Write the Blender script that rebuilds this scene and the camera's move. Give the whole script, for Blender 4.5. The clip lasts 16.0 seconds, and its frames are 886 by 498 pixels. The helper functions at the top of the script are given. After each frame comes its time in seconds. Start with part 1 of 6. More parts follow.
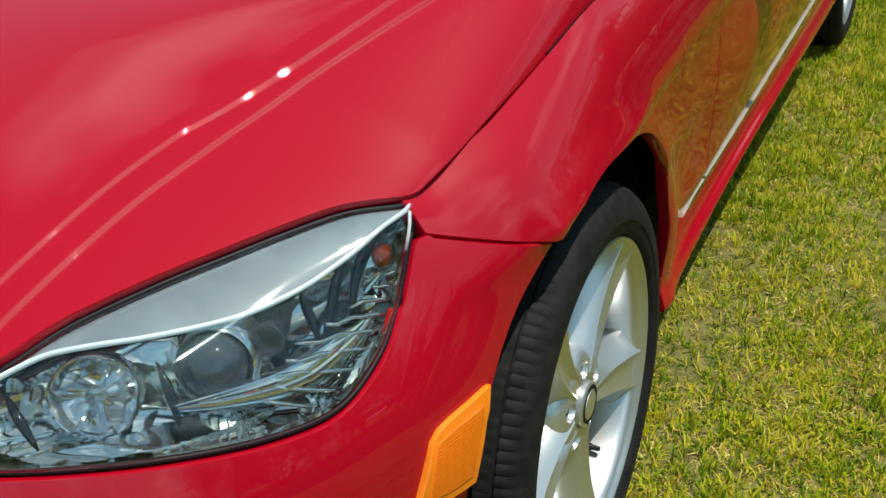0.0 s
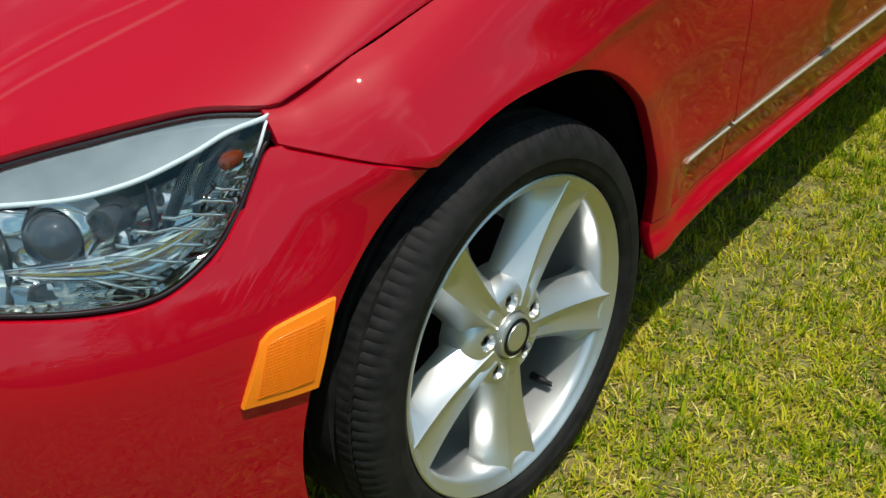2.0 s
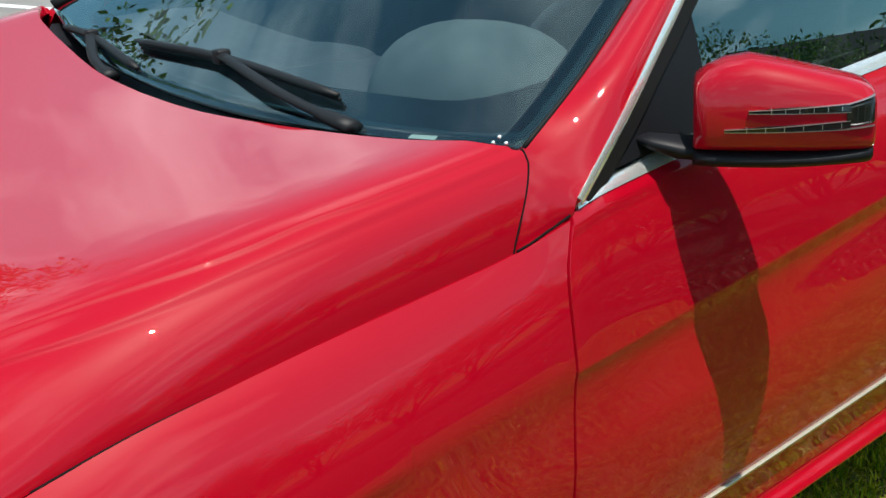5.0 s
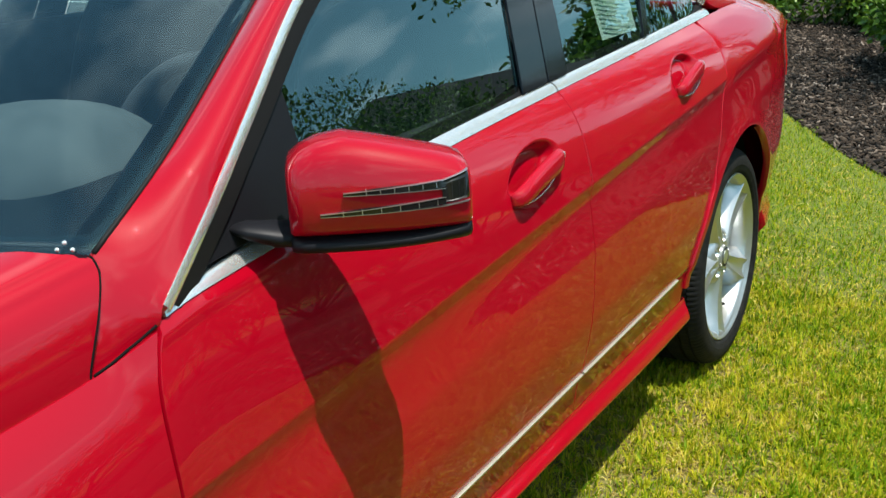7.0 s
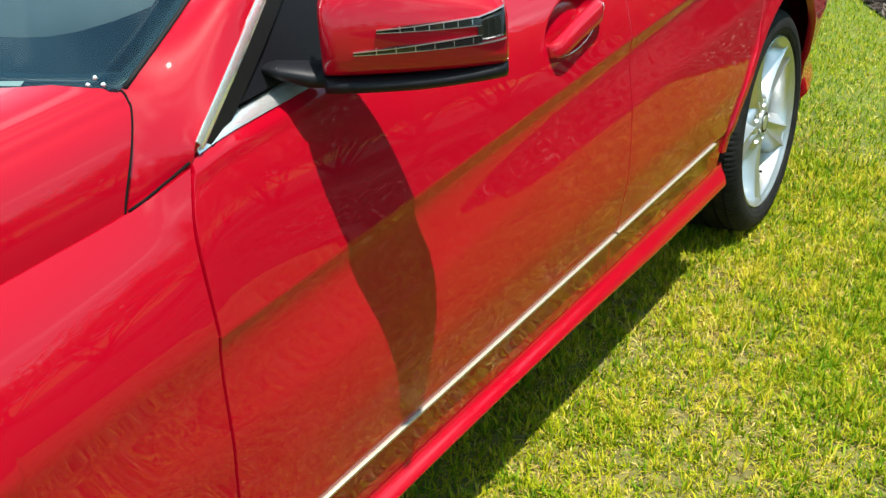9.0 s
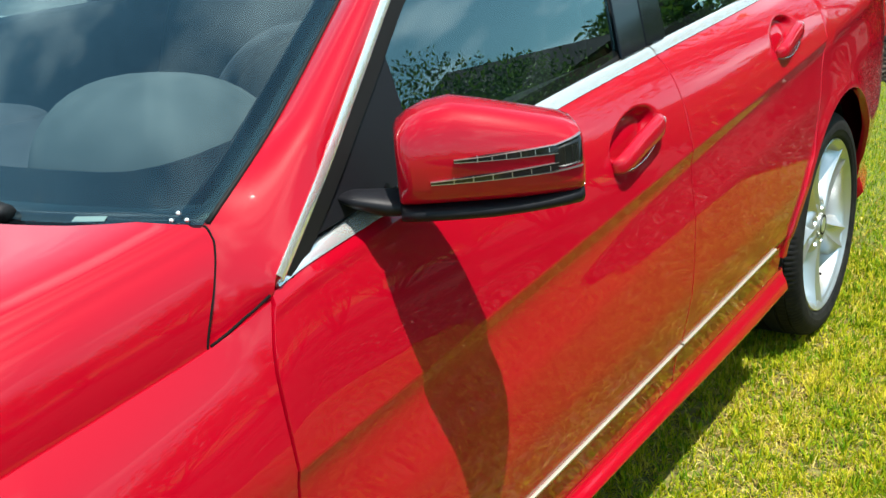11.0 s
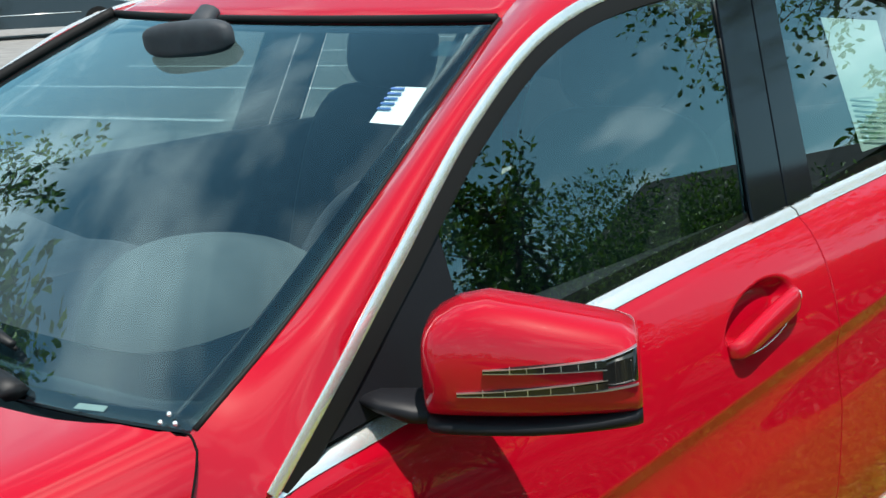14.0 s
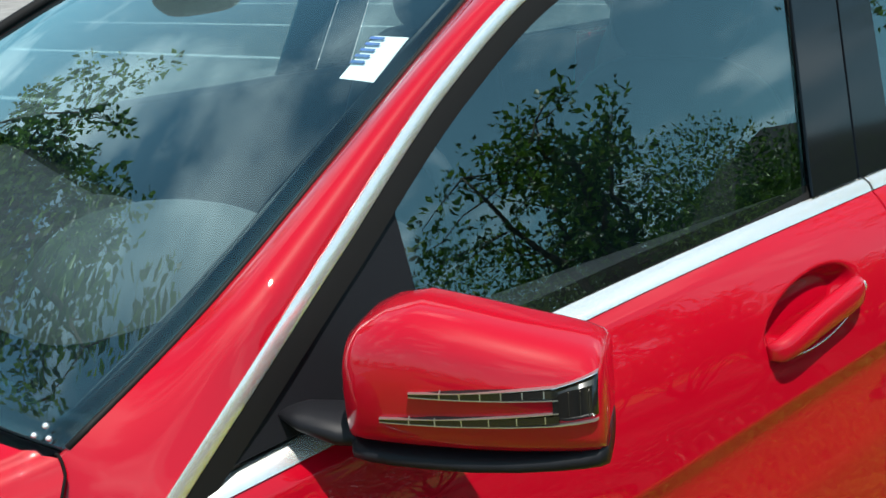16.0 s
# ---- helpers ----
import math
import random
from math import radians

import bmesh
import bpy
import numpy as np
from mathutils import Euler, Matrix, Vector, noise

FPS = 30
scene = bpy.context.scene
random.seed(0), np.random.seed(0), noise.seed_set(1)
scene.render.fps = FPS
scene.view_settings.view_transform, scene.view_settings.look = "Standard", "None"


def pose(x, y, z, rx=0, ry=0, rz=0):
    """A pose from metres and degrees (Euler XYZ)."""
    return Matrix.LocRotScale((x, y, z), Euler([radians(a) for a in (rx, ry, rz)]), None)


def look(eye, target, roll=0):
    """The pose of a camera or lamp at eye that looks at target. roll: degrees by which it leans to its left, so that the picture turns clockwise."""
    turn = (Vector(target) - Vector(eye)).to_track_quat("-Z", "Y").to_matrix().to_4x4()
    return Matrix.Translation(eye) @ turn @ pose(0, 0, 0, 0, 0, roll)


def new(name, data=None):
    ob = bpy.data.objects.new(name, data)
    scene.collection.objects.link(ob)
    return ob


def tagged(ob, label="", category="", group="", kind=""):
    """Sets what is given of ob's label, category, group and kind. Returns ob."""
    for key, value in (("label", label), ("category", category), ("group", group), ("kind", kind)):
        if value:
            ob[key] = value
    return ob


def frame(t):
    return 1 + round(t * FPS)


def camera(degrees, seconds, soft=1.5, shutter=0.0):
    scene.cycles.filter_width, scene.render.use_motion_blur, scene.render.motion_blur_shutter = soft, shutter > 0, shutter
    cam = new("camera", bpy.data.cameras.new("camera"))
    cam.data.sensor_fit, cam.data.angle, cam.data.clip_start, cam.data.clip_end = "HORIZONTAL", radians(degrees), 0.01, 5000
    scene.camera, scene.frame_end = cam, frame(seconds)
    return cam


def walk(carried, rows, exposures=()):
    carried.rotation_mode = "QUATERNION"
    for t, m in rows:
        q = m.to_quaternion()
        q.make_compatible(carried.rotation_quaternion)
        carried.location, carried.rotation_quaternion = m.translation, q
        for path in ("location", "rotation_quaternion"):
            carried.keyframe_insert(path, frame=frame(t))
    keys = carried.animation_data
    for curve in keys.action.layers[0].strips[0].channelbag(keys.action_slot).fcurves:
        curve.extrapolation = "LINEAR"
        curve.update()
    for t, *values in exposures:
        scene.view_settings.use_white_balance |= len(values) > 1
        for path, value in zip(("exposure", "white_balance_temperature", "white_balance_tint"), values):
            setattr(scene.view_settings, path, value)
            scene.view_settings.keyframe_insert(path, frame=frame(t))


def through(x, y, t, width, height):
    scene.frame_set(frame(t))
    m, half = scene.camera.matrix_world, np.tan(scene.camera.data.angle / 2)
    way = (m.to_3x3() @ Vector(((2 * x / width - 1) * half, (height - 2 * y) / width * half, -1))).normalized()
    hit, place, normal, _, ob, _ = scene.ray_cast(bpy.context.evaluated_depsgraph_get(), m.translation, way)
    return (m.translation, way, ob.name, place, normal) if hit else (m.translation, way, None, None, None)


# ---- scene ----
cam = camera(46.7, 16.0)
EXPOSURES = [(0.0, 0.0), (1.5, -0.04), (3.0, 0.20), (5.5, 0.33), (7.0, 0.48), (8.0, 0.70), (10.5, 0.88), (12.5, 0.60), (16.0, 0.52)]
PATH = [
    (0, (-1.123, -1.218, 1.22), (0.423, -0.379, 0.269), -4.7),
    (0.5, (-1.053, -1.289, 1.237), (0.451, -0.375, 0.286), -5.2),
    (1, (-0.998, -1.425, 1.255), (0.362, -0.312, 0.299), -3.1),
    (1.5, (-0.961, -1.52, 1.231), (0.303, -0.36, 0.203), -3.6),
    (2, (-0.909, -1.566, 1.207), (0.314, -0.394, 0.144), -5.0),
    (2.5, (-0.828, -1.557, 1.194), (0.377, -0.348, 0.152), -5.5),
    (3, (-0.675, -1.569, 1.22), (0.44, -0.275, 0.18), -4.0),
    (3.2, (-0.638, -1.552, 1.234), (0.499, -0.254, 0.223), -4.0),
    (5.3, (-0.173, -1.639, 1.325), (1.028, -0.171, 0.689), -4.0),
    (5.5, (-0.156, -1.632, 1.327), (1.108, -0.205, 0.722), -3.4),
    (6, (-0.103, -1.613, 1.342), (1.308, -0.316, 0.77), -3.7),
    (6.5, (-0.06, -1.604, 1.344), (1.476, -0.472, 0.745), -3.6),
    (7, (-0.053, -1.612, 1.333), (1.556, -0.611, 0.694), -3.3),
    (7.5, (-0.05, -1.608, 1.315), (1.543, -0.665, 0.558), -2.8),
    (8, (-0.045, -1.611, 1.298), (1.51, -0.661, 0.474), -2.9),
    (10.5, (-0.082, -1.592, 1.287), (1.377, -0.481, 0.489), -4.4),
    (11, (-0.06, -1.563, 1.321), (1.458, -0.45, 0.645), -5.3),
    (11.5, (-0.046, -1.551, 1.351), (1.512, -0.435, 0.78), -5.2),
    (12, (-0.033, -1.529, 1.355), (1.516, -0.402, 0.78), -6.1),
    (12.5, (-0.02, -1.537, 1.358), (1.541, -0.428, 0.779), -6.0),
    (13, (0.042, -1.541, 1.352), (1.534, -0.324, 0.809), -7.0),
    (13.5, (0.134, -1.553, 1.358), (1.533, -0.224, 0.833), -6.8),
    (14, (0.192, -1.588, 1.367), (1.51, -0.157, 0.907), -5.4),
    (14.5, (0.237, -1.596, 1.359), (1.532, -0.164, 0.838), -5.6),
    (15, (0.293, -1.573, 1.351), (1.574, -0.132, 0.819), -5.3),
    (15.5, (0.376, -1.55, 1.338), (1.592, -0.04, 0.848), -5.0),
    (16, (0.431, -1.548, 1.352), (1.556, 0.01, 0.8), -5.6),
]
# the car's own frame leans a little against the level ground
LEAN = -0.065
UPRIGHT = Matrix.Translation((0, -0.0325, -0.0539)) @ Matrix.Rotation(LEAN, 4, "X")
walk(cam, [(t, UPRIGHT @ look(eye, target, roll)) for t, eye, target, roll in PATH], EXPOSURES)

# ---- light: high sun from the driver's side, hazy blue sky ----
SUN_DIR = Vector((-0.055, -0.265, 1.0)).normalized()
world = bpy.data.worlds.new("sky")
scene.world = world
world.use_nodes = True
wn, wl = world.node_tree.nodes, world.node_tree.links
sky = wn.new("ShaderNodeTexSky")
sky.sky_type = "NISHITA"
sky.sun_disc = False
sky.sun_elevation = math.asin(SUN_DIR.z)
sky.sun_rotation = math.atan2(SUN_DIR.x, SUN_DIR.y)
bg = wn["Background"]
bg.inputs["Strength"].default_value = 0.086
# thin broken cloud over the whole sky
geo, sep, div, cn, cr, mixc = (wn.new(k) for k in ("ShaderNodeTexCoord", "ShaderNodeSeparateXYZ", "ShaderNodeVectorMath", "ShaderNodeTexNoise", "ShaderNodeValToRGB", "ShaderNodeMixRGB"))
wl.new(geo.outputs["Generated"], sep.inputs[0])
up = wn.new("ShaderNodeMath")
up.operation, up.inputs[1].default_value = "ADD", 0.22
wl.new(sep.outputs["Z"], up.inputs[0])
div.operation = "DIVIDE"
wl.new(geo.outputs["Generated"], div.inputs[0])
wl.new(up.outputs[0], div.inputs[1])
cn.inputs["Scale"].default_value, cn.inputs["Detail"].default_value, cn.inputs["Roughness"].default_value = 2.1, 7.0, 0.55
wl.new(div.outputs[0], cn.inputs["Vector"])
cr.color_ramp.elements[0].position, cr.color_ramp.elements[1].position = 0.51, 0.74
wl.new(cn.outputs["Fac"], cr.inputs["Fac"])
wl.new(cr.outputs["Color"], mixc.inputs["Fac"])
haze = wn.new("ShaderNodeMixRGB")
haze.blend_type = "MULTIPLY"
haze.inputs["Fac"].default_value = 1.0
haze.inputs["Color2"].default_value = (1.0, 1.45, 1.3, 1)
wl.new(sky.outputs["Color"], haze.inputs["Color1"])
wl.new(haze.outputs["Color"], mixc.inputs["Color1"])
mixc.inputs["Color2"].default_value = (17.0, 18.6, 19.0, 1)
# milky haze towards the horizon
low, mixh = wn.new("ShaderNodeMapRange"), wn.new("ShaderNodeMixRGB")
low.inputs["From Min"].default_value, low.inputs["From Max"].default_value = 0.0, 0.8
low.inputs["To Min"].default_value, low.inputs["To Max"].default_value = 0.42, 0.0
wl.new(sep.outputs["Z"], low.inputs["Value"])
wl.new(low.outputs["Result"], mixh.inputs["Fac"])
wl.new(mixc.outputs["Color"], mixh.inputs["Color1"])
mixh.inputs["Color2"].default_value = (5.0, 9.0, 11.4, 1)
wl.new(mixh.outputs["Color"], bg.inputs["Color"])
sun_data = bpy.data.lights.new("sun", "SUN")
sun_data.energy, sun_data.angle, sun_data.color = 5.0, radians(0.53), (1.0, 0.96, 0.9)
sun = new("sun", sun_data)
sun.matrix_world = look(SUN_DIR * 30, (0, 0, 0))


# ---- materials ----
def material(name, base, rough=0.5, metal=0.0, coat=0.0, coat_rough=0.03, spec=0.5):
    m = bpy.data.materials.new(name)
    m.use_nodes = True
    b = m.node_tree.nodes["Principled BSDF"]
    b.inputs["Base Color"].default_value = (*base, 1)
    b.inputs["Roughness"].default_value = rough
    b.inputs["Metallic"].default_value = metal
    b.inputs["Coat Weight"].default_value = coat
    b.inputs["Coat Roughness"].default_value = coat_rough
    b.inputs["Specular IOR Level"].default_value = spec
    return m


def speckle(m, c1, c2, scale, detail=4.0, lo=0.35, hi=0.65, bump=0.0, bump_scale=None, rough=None, coords="Object"):
    """Vary the base colour between two tones by noise, with an optional bump of its own scale."""
    nt = m.node_tree
    n, l = nt.nodes, nt.links
    b = n["Principled BSDF"]
    tc = n.new("ShaderNodeTexCoord")
    a = n.new("ShaderNodeTexNoise")
    a.inputs["Scale"].default_value, a.inputs["Detail"].default_value = scale, detail
    l.new(tc.outputs[coords], a.inputs["Vector"])
    r = n.new("ShaderNodeValToRGB")
    r.color_ramp.elements[0].position, r.color_ramp.elements[1].position = lo, hi
    r.color_ramp.elements[0].color, r.color_ramp.elements[1].color = (*c1, 1), (*c2, 1)
    l.new(a.outputs["Fac"], r.inputs["Fac"])
    l.new(r.outputs["Color"], b.inputs["Base Color"])
    if rough:
        mr = n.new("ShaderNodeMapRange")
        mr.inputs["To Min"].default_value, mr.inputs["To Max"].default_value = rough
        l.new(a.outputs["Fac"], mr.inputs["Value"])
        l.new(mr.outputs["Result"], b.inputs["Roughness"])
    if bump:
        k = n.new("ShaderNodeTexNoise")
        k.inputs["Scale"].default_value, k.inputs["Detail"].default_value = bump_scale or scale, 6
        l.new(tc.outputs[coords], k.inputs["Vector"])
        bp = n.new("ShaderNodeBump")
        bp.inputs["Strength"].default_value, bp.inputs["Distance"].default_value = 1.0, bump
        l.new(k.outputs["Fac"], bp.inputs["Height"])
        l.new(bp.outputs["Normal"], b.inputs["Normal"])
    return m


RED = material("red_paint", (0.35, 0.0004, 0.010), 0.45, 0.0, 1.0, 0.004, 0.05)
RED.node_tree.nodes["Principled BSDF"].inputs["Coat IOR"].default_value = 1.47
# slight waviness of the lacquer
rn, rl = RED.node_tree.nodes, RED.node_tree.links
rtc, rmp, rnz, rbp = rn.new("ShaderNodeTexCoord"), rn.new("ShaderNodeMapping"), rn.new("ShaderNodeTexNoise"), rn.new("ShaderNodeBump")
rmp.inputs["Scale"].default_value = (1.0, 1.0, 0.5)
rnz.inputs["Scale"].default_value, rnz.inputs["Detail"].default_value = 13.0, 2.0
rbp.inputs["Distance"].default_value = 0.00011
rl.new(rtc.outputs["Object"], rmp.inputs["Vector"])
rl.new(rmp.outputs["Vector"], rnz.inputs["Vector"])
rl.new(rnz.outputs["Fac"], rbp.inputs["Height"])
rl.new(rbp.outputs["Normal"], rn["Principled BSDF"].inputs["Coat Normal"])
CHROME = material("bright_trim", (0.93, 0.91, 0.87), 0.26, 0.78)
BLACK = material("black_plastic", (0.008, 0.008, 0.010), 0.48, spec=0.2)
RUBBER = material("rubber_seal", (0.010, 0.0095, 0.0095), 0.6, spec=0.15)
DARK = material("dark_inside", (0.006, 0.006, 0.006), 0.9, spec=0.1)
TYRE = speckle(material("tyre_rubber", (0.02, 0.02, 0.02), 0.75, spec=0.22), (0.005, 0.005, 0.005), (0.014, 0.0135, 0.0125), 40, bump=0.0004, bump_scale=500)
ALLOY = material("alloy_silver", (0.62, 0.63, 0.62), 0.32, 0.85, 0.4, 0.1)
GRASS_SOIL = speckle(material("lawn_soil", (0.1, 0.12, 0.03), 0.95), (0.085, 0.075, 0.018), (0.19, 0.17, 0.043), 30, bump=0.01, bump_scale=60)


def green_drift(m, x0, x1, tone):
    """The lawn turns greener from x0 to x1, with an uneven edge."""
    n, l = m.node_tree.nodes, m.node_tree.links
    b = n["Principled BSDF"]
    src = b.inputs["Base Color"].links[0].from_socket
    tc, sp, nz, ad, mr, mx = (n.new(k) for k in ("ShaderNodeTexCoord", "ShaderNodeSeparateXYZ", "ShaderNodeTexNoise", "ShaderNodeMath", "ShaderNodeMapRange", "ShaderNodeMixRGB"))
    l.new(tc.outputs["Object"], sp.inputs[0])
    l.new(tc.outputs["Object"], nz.inputs["Vector"])
    nz.inputs["Scale"].default_value, nz.inputs["Detail"].default_value = 1.3, 5
    ad.operation, ad.inputs[2].default_value = "MULTIPLY_ADD", 0.0
    ad.inputs[1].default_value = 3.0
    l.new(nz.outputs["Fac"], ad.inputs[0])
    l.new(sp.outputs["X"], ad.inputs[2])
    mr.inputs["From Min"].default_value, mr.inputs["From Max"].default_value = x0 + 1.5, x1 + 1.5
    l.new(ad.outputs[0], mr.inputs["Value"])
    l.new(mr.outputs["Result"], mx.inputs["Fac"])
    l.new(src, mx.inputs["Color1"])
    mx.inputs["Color2"].default_value = (*tone, 1)
    l.new(mx.outputs["Color"], b.inputs["Base Color"])


green_drift(GRASS_SOIL, 2.6, 4.4, (0.12, 0.15, 0.02))


# ---- mesh helpers ----
car = None
LEVELLED = ("hood", "roof", "windshield", "rear_window", "trunk_lid")
FAR_SIDE = UPRIGHT.inverted() @ Matrix.Diagonal((1, -1, 1, 1)) @ UPRIGHT @ Matrix.Diagonal((1, -1, 1, 1))
def part(name, bm, mat, parent=None, label="", smooth=True, sharp=None):
    """Link a bmesh as one mesh object, under a parent if one is given."""
    me = bpy.data.meshes.new(name)
    far = False
    if parent and parent is car and name != "wiper" and bm.verts:
        ys = [v.co.y for v in bm.verts]
        far = sum(ys) / len(ys) > 0.25
        if not far and max(ys) > 0.25 and name not in LEVELLED:
            for v in bm.verts:
                v.co = level(v.co, 0.76)
    bmesh.ops.recalc_face_normals(bm, faces=bm.faces)
    bm.to_mesh(me)
    bm.free()
    for p in me.polygons:
        p.use_smooth = smooth
    if smooth and sharp:
        me.set_sharp_from_angle(angle=radians(sharp))
    for m in (mat if isinstance(mat, (list, tuple)) else [mat]):
        me.materials.append(m)
    ob = new(name, me)
    if parent:
        ob.parent = parent
    if far:
        ob.matrix_basis = FAR_SIDE
    if label:
        ob["label"] = label
    return ob


def level(p, half):
    """Carry a point of a sheet that spans the car over to the true middle plane: none at the driver's edge, all at the far edge."""
    p = Vector(p)
    w = float(min(max((p.y / half + 1) / 2, 0), 1.2))
    return p + w * (FAR_SIDE @ p - p)


def levelled(rows):
    return [[level(p, max(abs(q[1]) for q in r)) for p in r] for r in rows]


def empty(name, m=Matrix(), **tags):
    ob = new(name)
    ob.empty_display_size = 0.2
    ob.matrix_world = m
    return tagged(ob, **tags)


def grid(bm, pts, close=False):
    """A sheet of quads over a rows x columns table of points."""
    vs = [[bm.verts.new(p) for p in row] for row in pts]
    n = len(vs[0])
    for a, b in zip(vs, vs[1:]):
        for i in range(n if close else n - 1):
            j = (i + 1) % n
            try:
                bm.faces.new((a[i], a[j], b[j], b[i]))
            except ValueError:
                pass
    return vs


def shell(pts, depth=0.02, lip=0.003):
    """A panel: the sheet of points, with its rim turned inwards by a small rounded lip."""
    bm = bmesh.new()
    pts = np.array(pts, float)
    du = np.gradient(pts, axis=1)
    dv = np.gradient(pts, axis=0)
    nor = np.cross(du, dv)
    nor /= np.linalg.norm(nor, axis=2, keepdims=True) + 1e-12
    c = np.array([1.4, 0, 0.6])
    if ((pts - c) * nor).sum() < 0:
        nor = -nor
    vs = grid(bm, pts)
    R, C = pts.shape[:2]
    loop = [(0, j) for j in range(C)] + [(i, C - 1) for i in range(1, R)] + [(R - 1, j) for j in range(C - 2, -1, -1)] + [(i, 0) for i in range(R - 2, 0, -1)]
    first = [vs[i][j] for i, j in loop]
    ring = first
    cen = pts.mean((0, 1))
    for d, out in ((lip, lip * 0.6), (depth, lip * 0.6)):
        nxt = []
        for k, (i, j) in enumerate(loop):
            a, b = loop[k - 1], loop[(k + 1) % len(loop)]
            tang = pts[b] - pts[a]
            side = np.cross(tang, nor[i, j])
            side /= np.linalg.norm(side) + 1e-12
            if side @ (pts[i, j] - pts[min(max(i, 1), R - 2), min(max(j, 1), C - 2)]) < 0:
                side = -side
            nxt.append(bm.verts.new(pts[i, j] - nor[i, j] * d + side * out))
        for k in range(len(ring)):
            q = (k + 1) % len(ring)
            bm.faces.new((ring[k], ring[q], nxt[q], nxt[k]))
        ring = nxt
    return bm


def tube(bm, path, r, n=8, flat=1.0, up=(0, 0, 1), caps=True):
    """A round or oval bar along a path; r may vary point by point."""
    P = [Vector(p) for p in path]
    rows = []
    for i, p in enumerate(P):
        t = (P[min(i + 1, len(P) - 1)] - P[max(i - 1, 0)]).normalized()
        s = t.cross(Vector(up))
        s = s.normalized() if s.length > 1e-6 else Vector((1, 0, 0))
        w = s.cross(t)
        rr = r[i] if isinstance(r, (list, tuple, np.ndarray)) else r
        rows.append([p + s * rr * math.cos(a) + w * rr * flat * math.sin(a) for a in (2 * math.pi * k / n for k in range(n))])
    vs = grid(bm, rows, True)
    if caps:
        bm.faces.new(vs[0][::-1])
        bm.faces.new(vs[-1])


def box(bm, lo, hi, bevel=0.0):
    m = Matrix.Translation((Vector(lo) + Vector(hi)) / 2) @ Matrix.Diagonal((*(Vector(hi) - Vector(lo)), 1))
    g = bmesh.ops.create_cube(bm, size=1, matrix=m)
    if bevel:
        es = list({e for v in g["verts"] for e in v.link_edges})
        bmesh.ops.bevel(bm, geom=es, offset=bevel, segments=2, affect="EDGES", profile=0.6)


def spline(pts, n):
    """Points at even steps of index along a Catmull-Rom curve."""
    P = np.array(pts, float)
    P = np.vstack([2 * P[0] - P[1], P, 2 * P[-1] - P[-2]])
    out = []
    for s in np.linspace(0, len(P) - 3 - 1e-9, n):
        i = int(s)
        t = s - i
        a, b, c, d = P[i:i + 4]
        out.append(0.5 * (2 * b + (c - a) * t + (2 * a - 5 * b + 4 * c - d) * t * t + (3 * b - a - 3 * c + d) * t ** 3))
    return np.array(out)


def curve1(xs, ys):
    """A smooth function through a few knots (monotone x)."""
    C = spline(np.c_[xs, ys], 40 * len(xs))
    return lambda x: np.interp(x, C[:, 0], C[:, 1])


# ---- the car's surfaces: x from front axle to the rear, y across, z up ----
WB, RW = 2.76, 0.315
PLAN = spline([(-0.84, 0), (-0.825, -0.25), (-0.77, -0.48), (-0.665, -0.65), (-0.53, -0.745), (-0.433, -0.784), (-0.31, -0.824), (-0.16, -0.845), (0.1, -0.853), (0.6, -0.857), (1.2, -0.86), (2.0, -0.862), (2.7, -0.862),
               (3.1, -0.85), (3.38, -0.82), (3.56, -0.76), (3.67, -0.62), (3.73, -0.35), (3.75, 0)], 900)
SEAM_Z = curve1([-0.9, -0.6, -0.283, -0.22, -0.085, 0.065, 0.19, 0.31, 0.45, 0.57], [0.61, 0.67, 0.764, 0.783, 0.816, 0.851, 0.866, 0.878, 0.890, 0.904])
TOP_Z = curve1([-0.283, -0.22, -0.085, 0.065, 0.19, 0.31, 0.45, 0.57, 0.65, 0.78, 1.26, 1.73, 2.26, 2.81, 3.2, 3.6, 3.76], [0.764, 0.783, 0.816, 0.851, 0.866, 0.878, 0.890, 0.904, 0.932, 0.946, 0.969, 0.979, 0.988, 0.999, 1.0, 0.97, 0.95])
TOP_Y = curve1([-0.283, -0.22, -0.085, 0.065, 0.31, 0.57, 0.65, 0.9, 1.26, 1.73, 2.26, 2.81, 3.2, 3.6, 3.76], [0.737, 0.752, 0.770, 0.785, 0.796, 0.812, 0.824, 0.816, 0.80, 0.782, 0.765, 0.745, 0.72, 0.66, 0.62])
CREASE_Z = curve1([-0.4, 0.3, 0.8, 1.6, 2.4, 3.0, 3.8], [0.66, 0.72, 0.752, 0.802, 0.85, 0.888, 0.92])


def plan_at(x):
    k = np.interp(x, PLAN[:, 0], np.arange(len(PLAN)))
    i = int(np.clip(k, 1, len(PLAN) - 2))
    p = np.array([np.interp(k, np.arange(len(PLAN)), PLAN[:, j]) for j in (0, 1)])
    t = PLAN[i + 1] - PLAN[i - 1]
    t /= np.linalg.norm(t)
    return p, np.array([-t[1], t[0]])


def ease(z, zs, ds):
    """A smooth curve through knots, evaluated at one place."""
    n = len(zs)
    i = min(max(int(np.searchsorted(zs, z)) - 1, 0), n - 2)
    h = zs[i + 1] - zs[i]
    t = min(max((z - zs[i]) / h, 0.0), 1.0)
    m = []
    for j in (i, i + 1):
        a, b = max(j - 1, 0), min(j + 1, n - 1)
        m.append((ds[b] - ds[a]) / (zs[b] - zs[a]) * h)
    t2, t3 = t * t, t * t * t
    return (2 * t3 - 3 * t2 + 1) * ds[i] + (t3 - 2 * t2 + t) * m[0] + (3 * t2 - 2 * t3) * ds[i + 1] + (t3 - t2) * m[1]


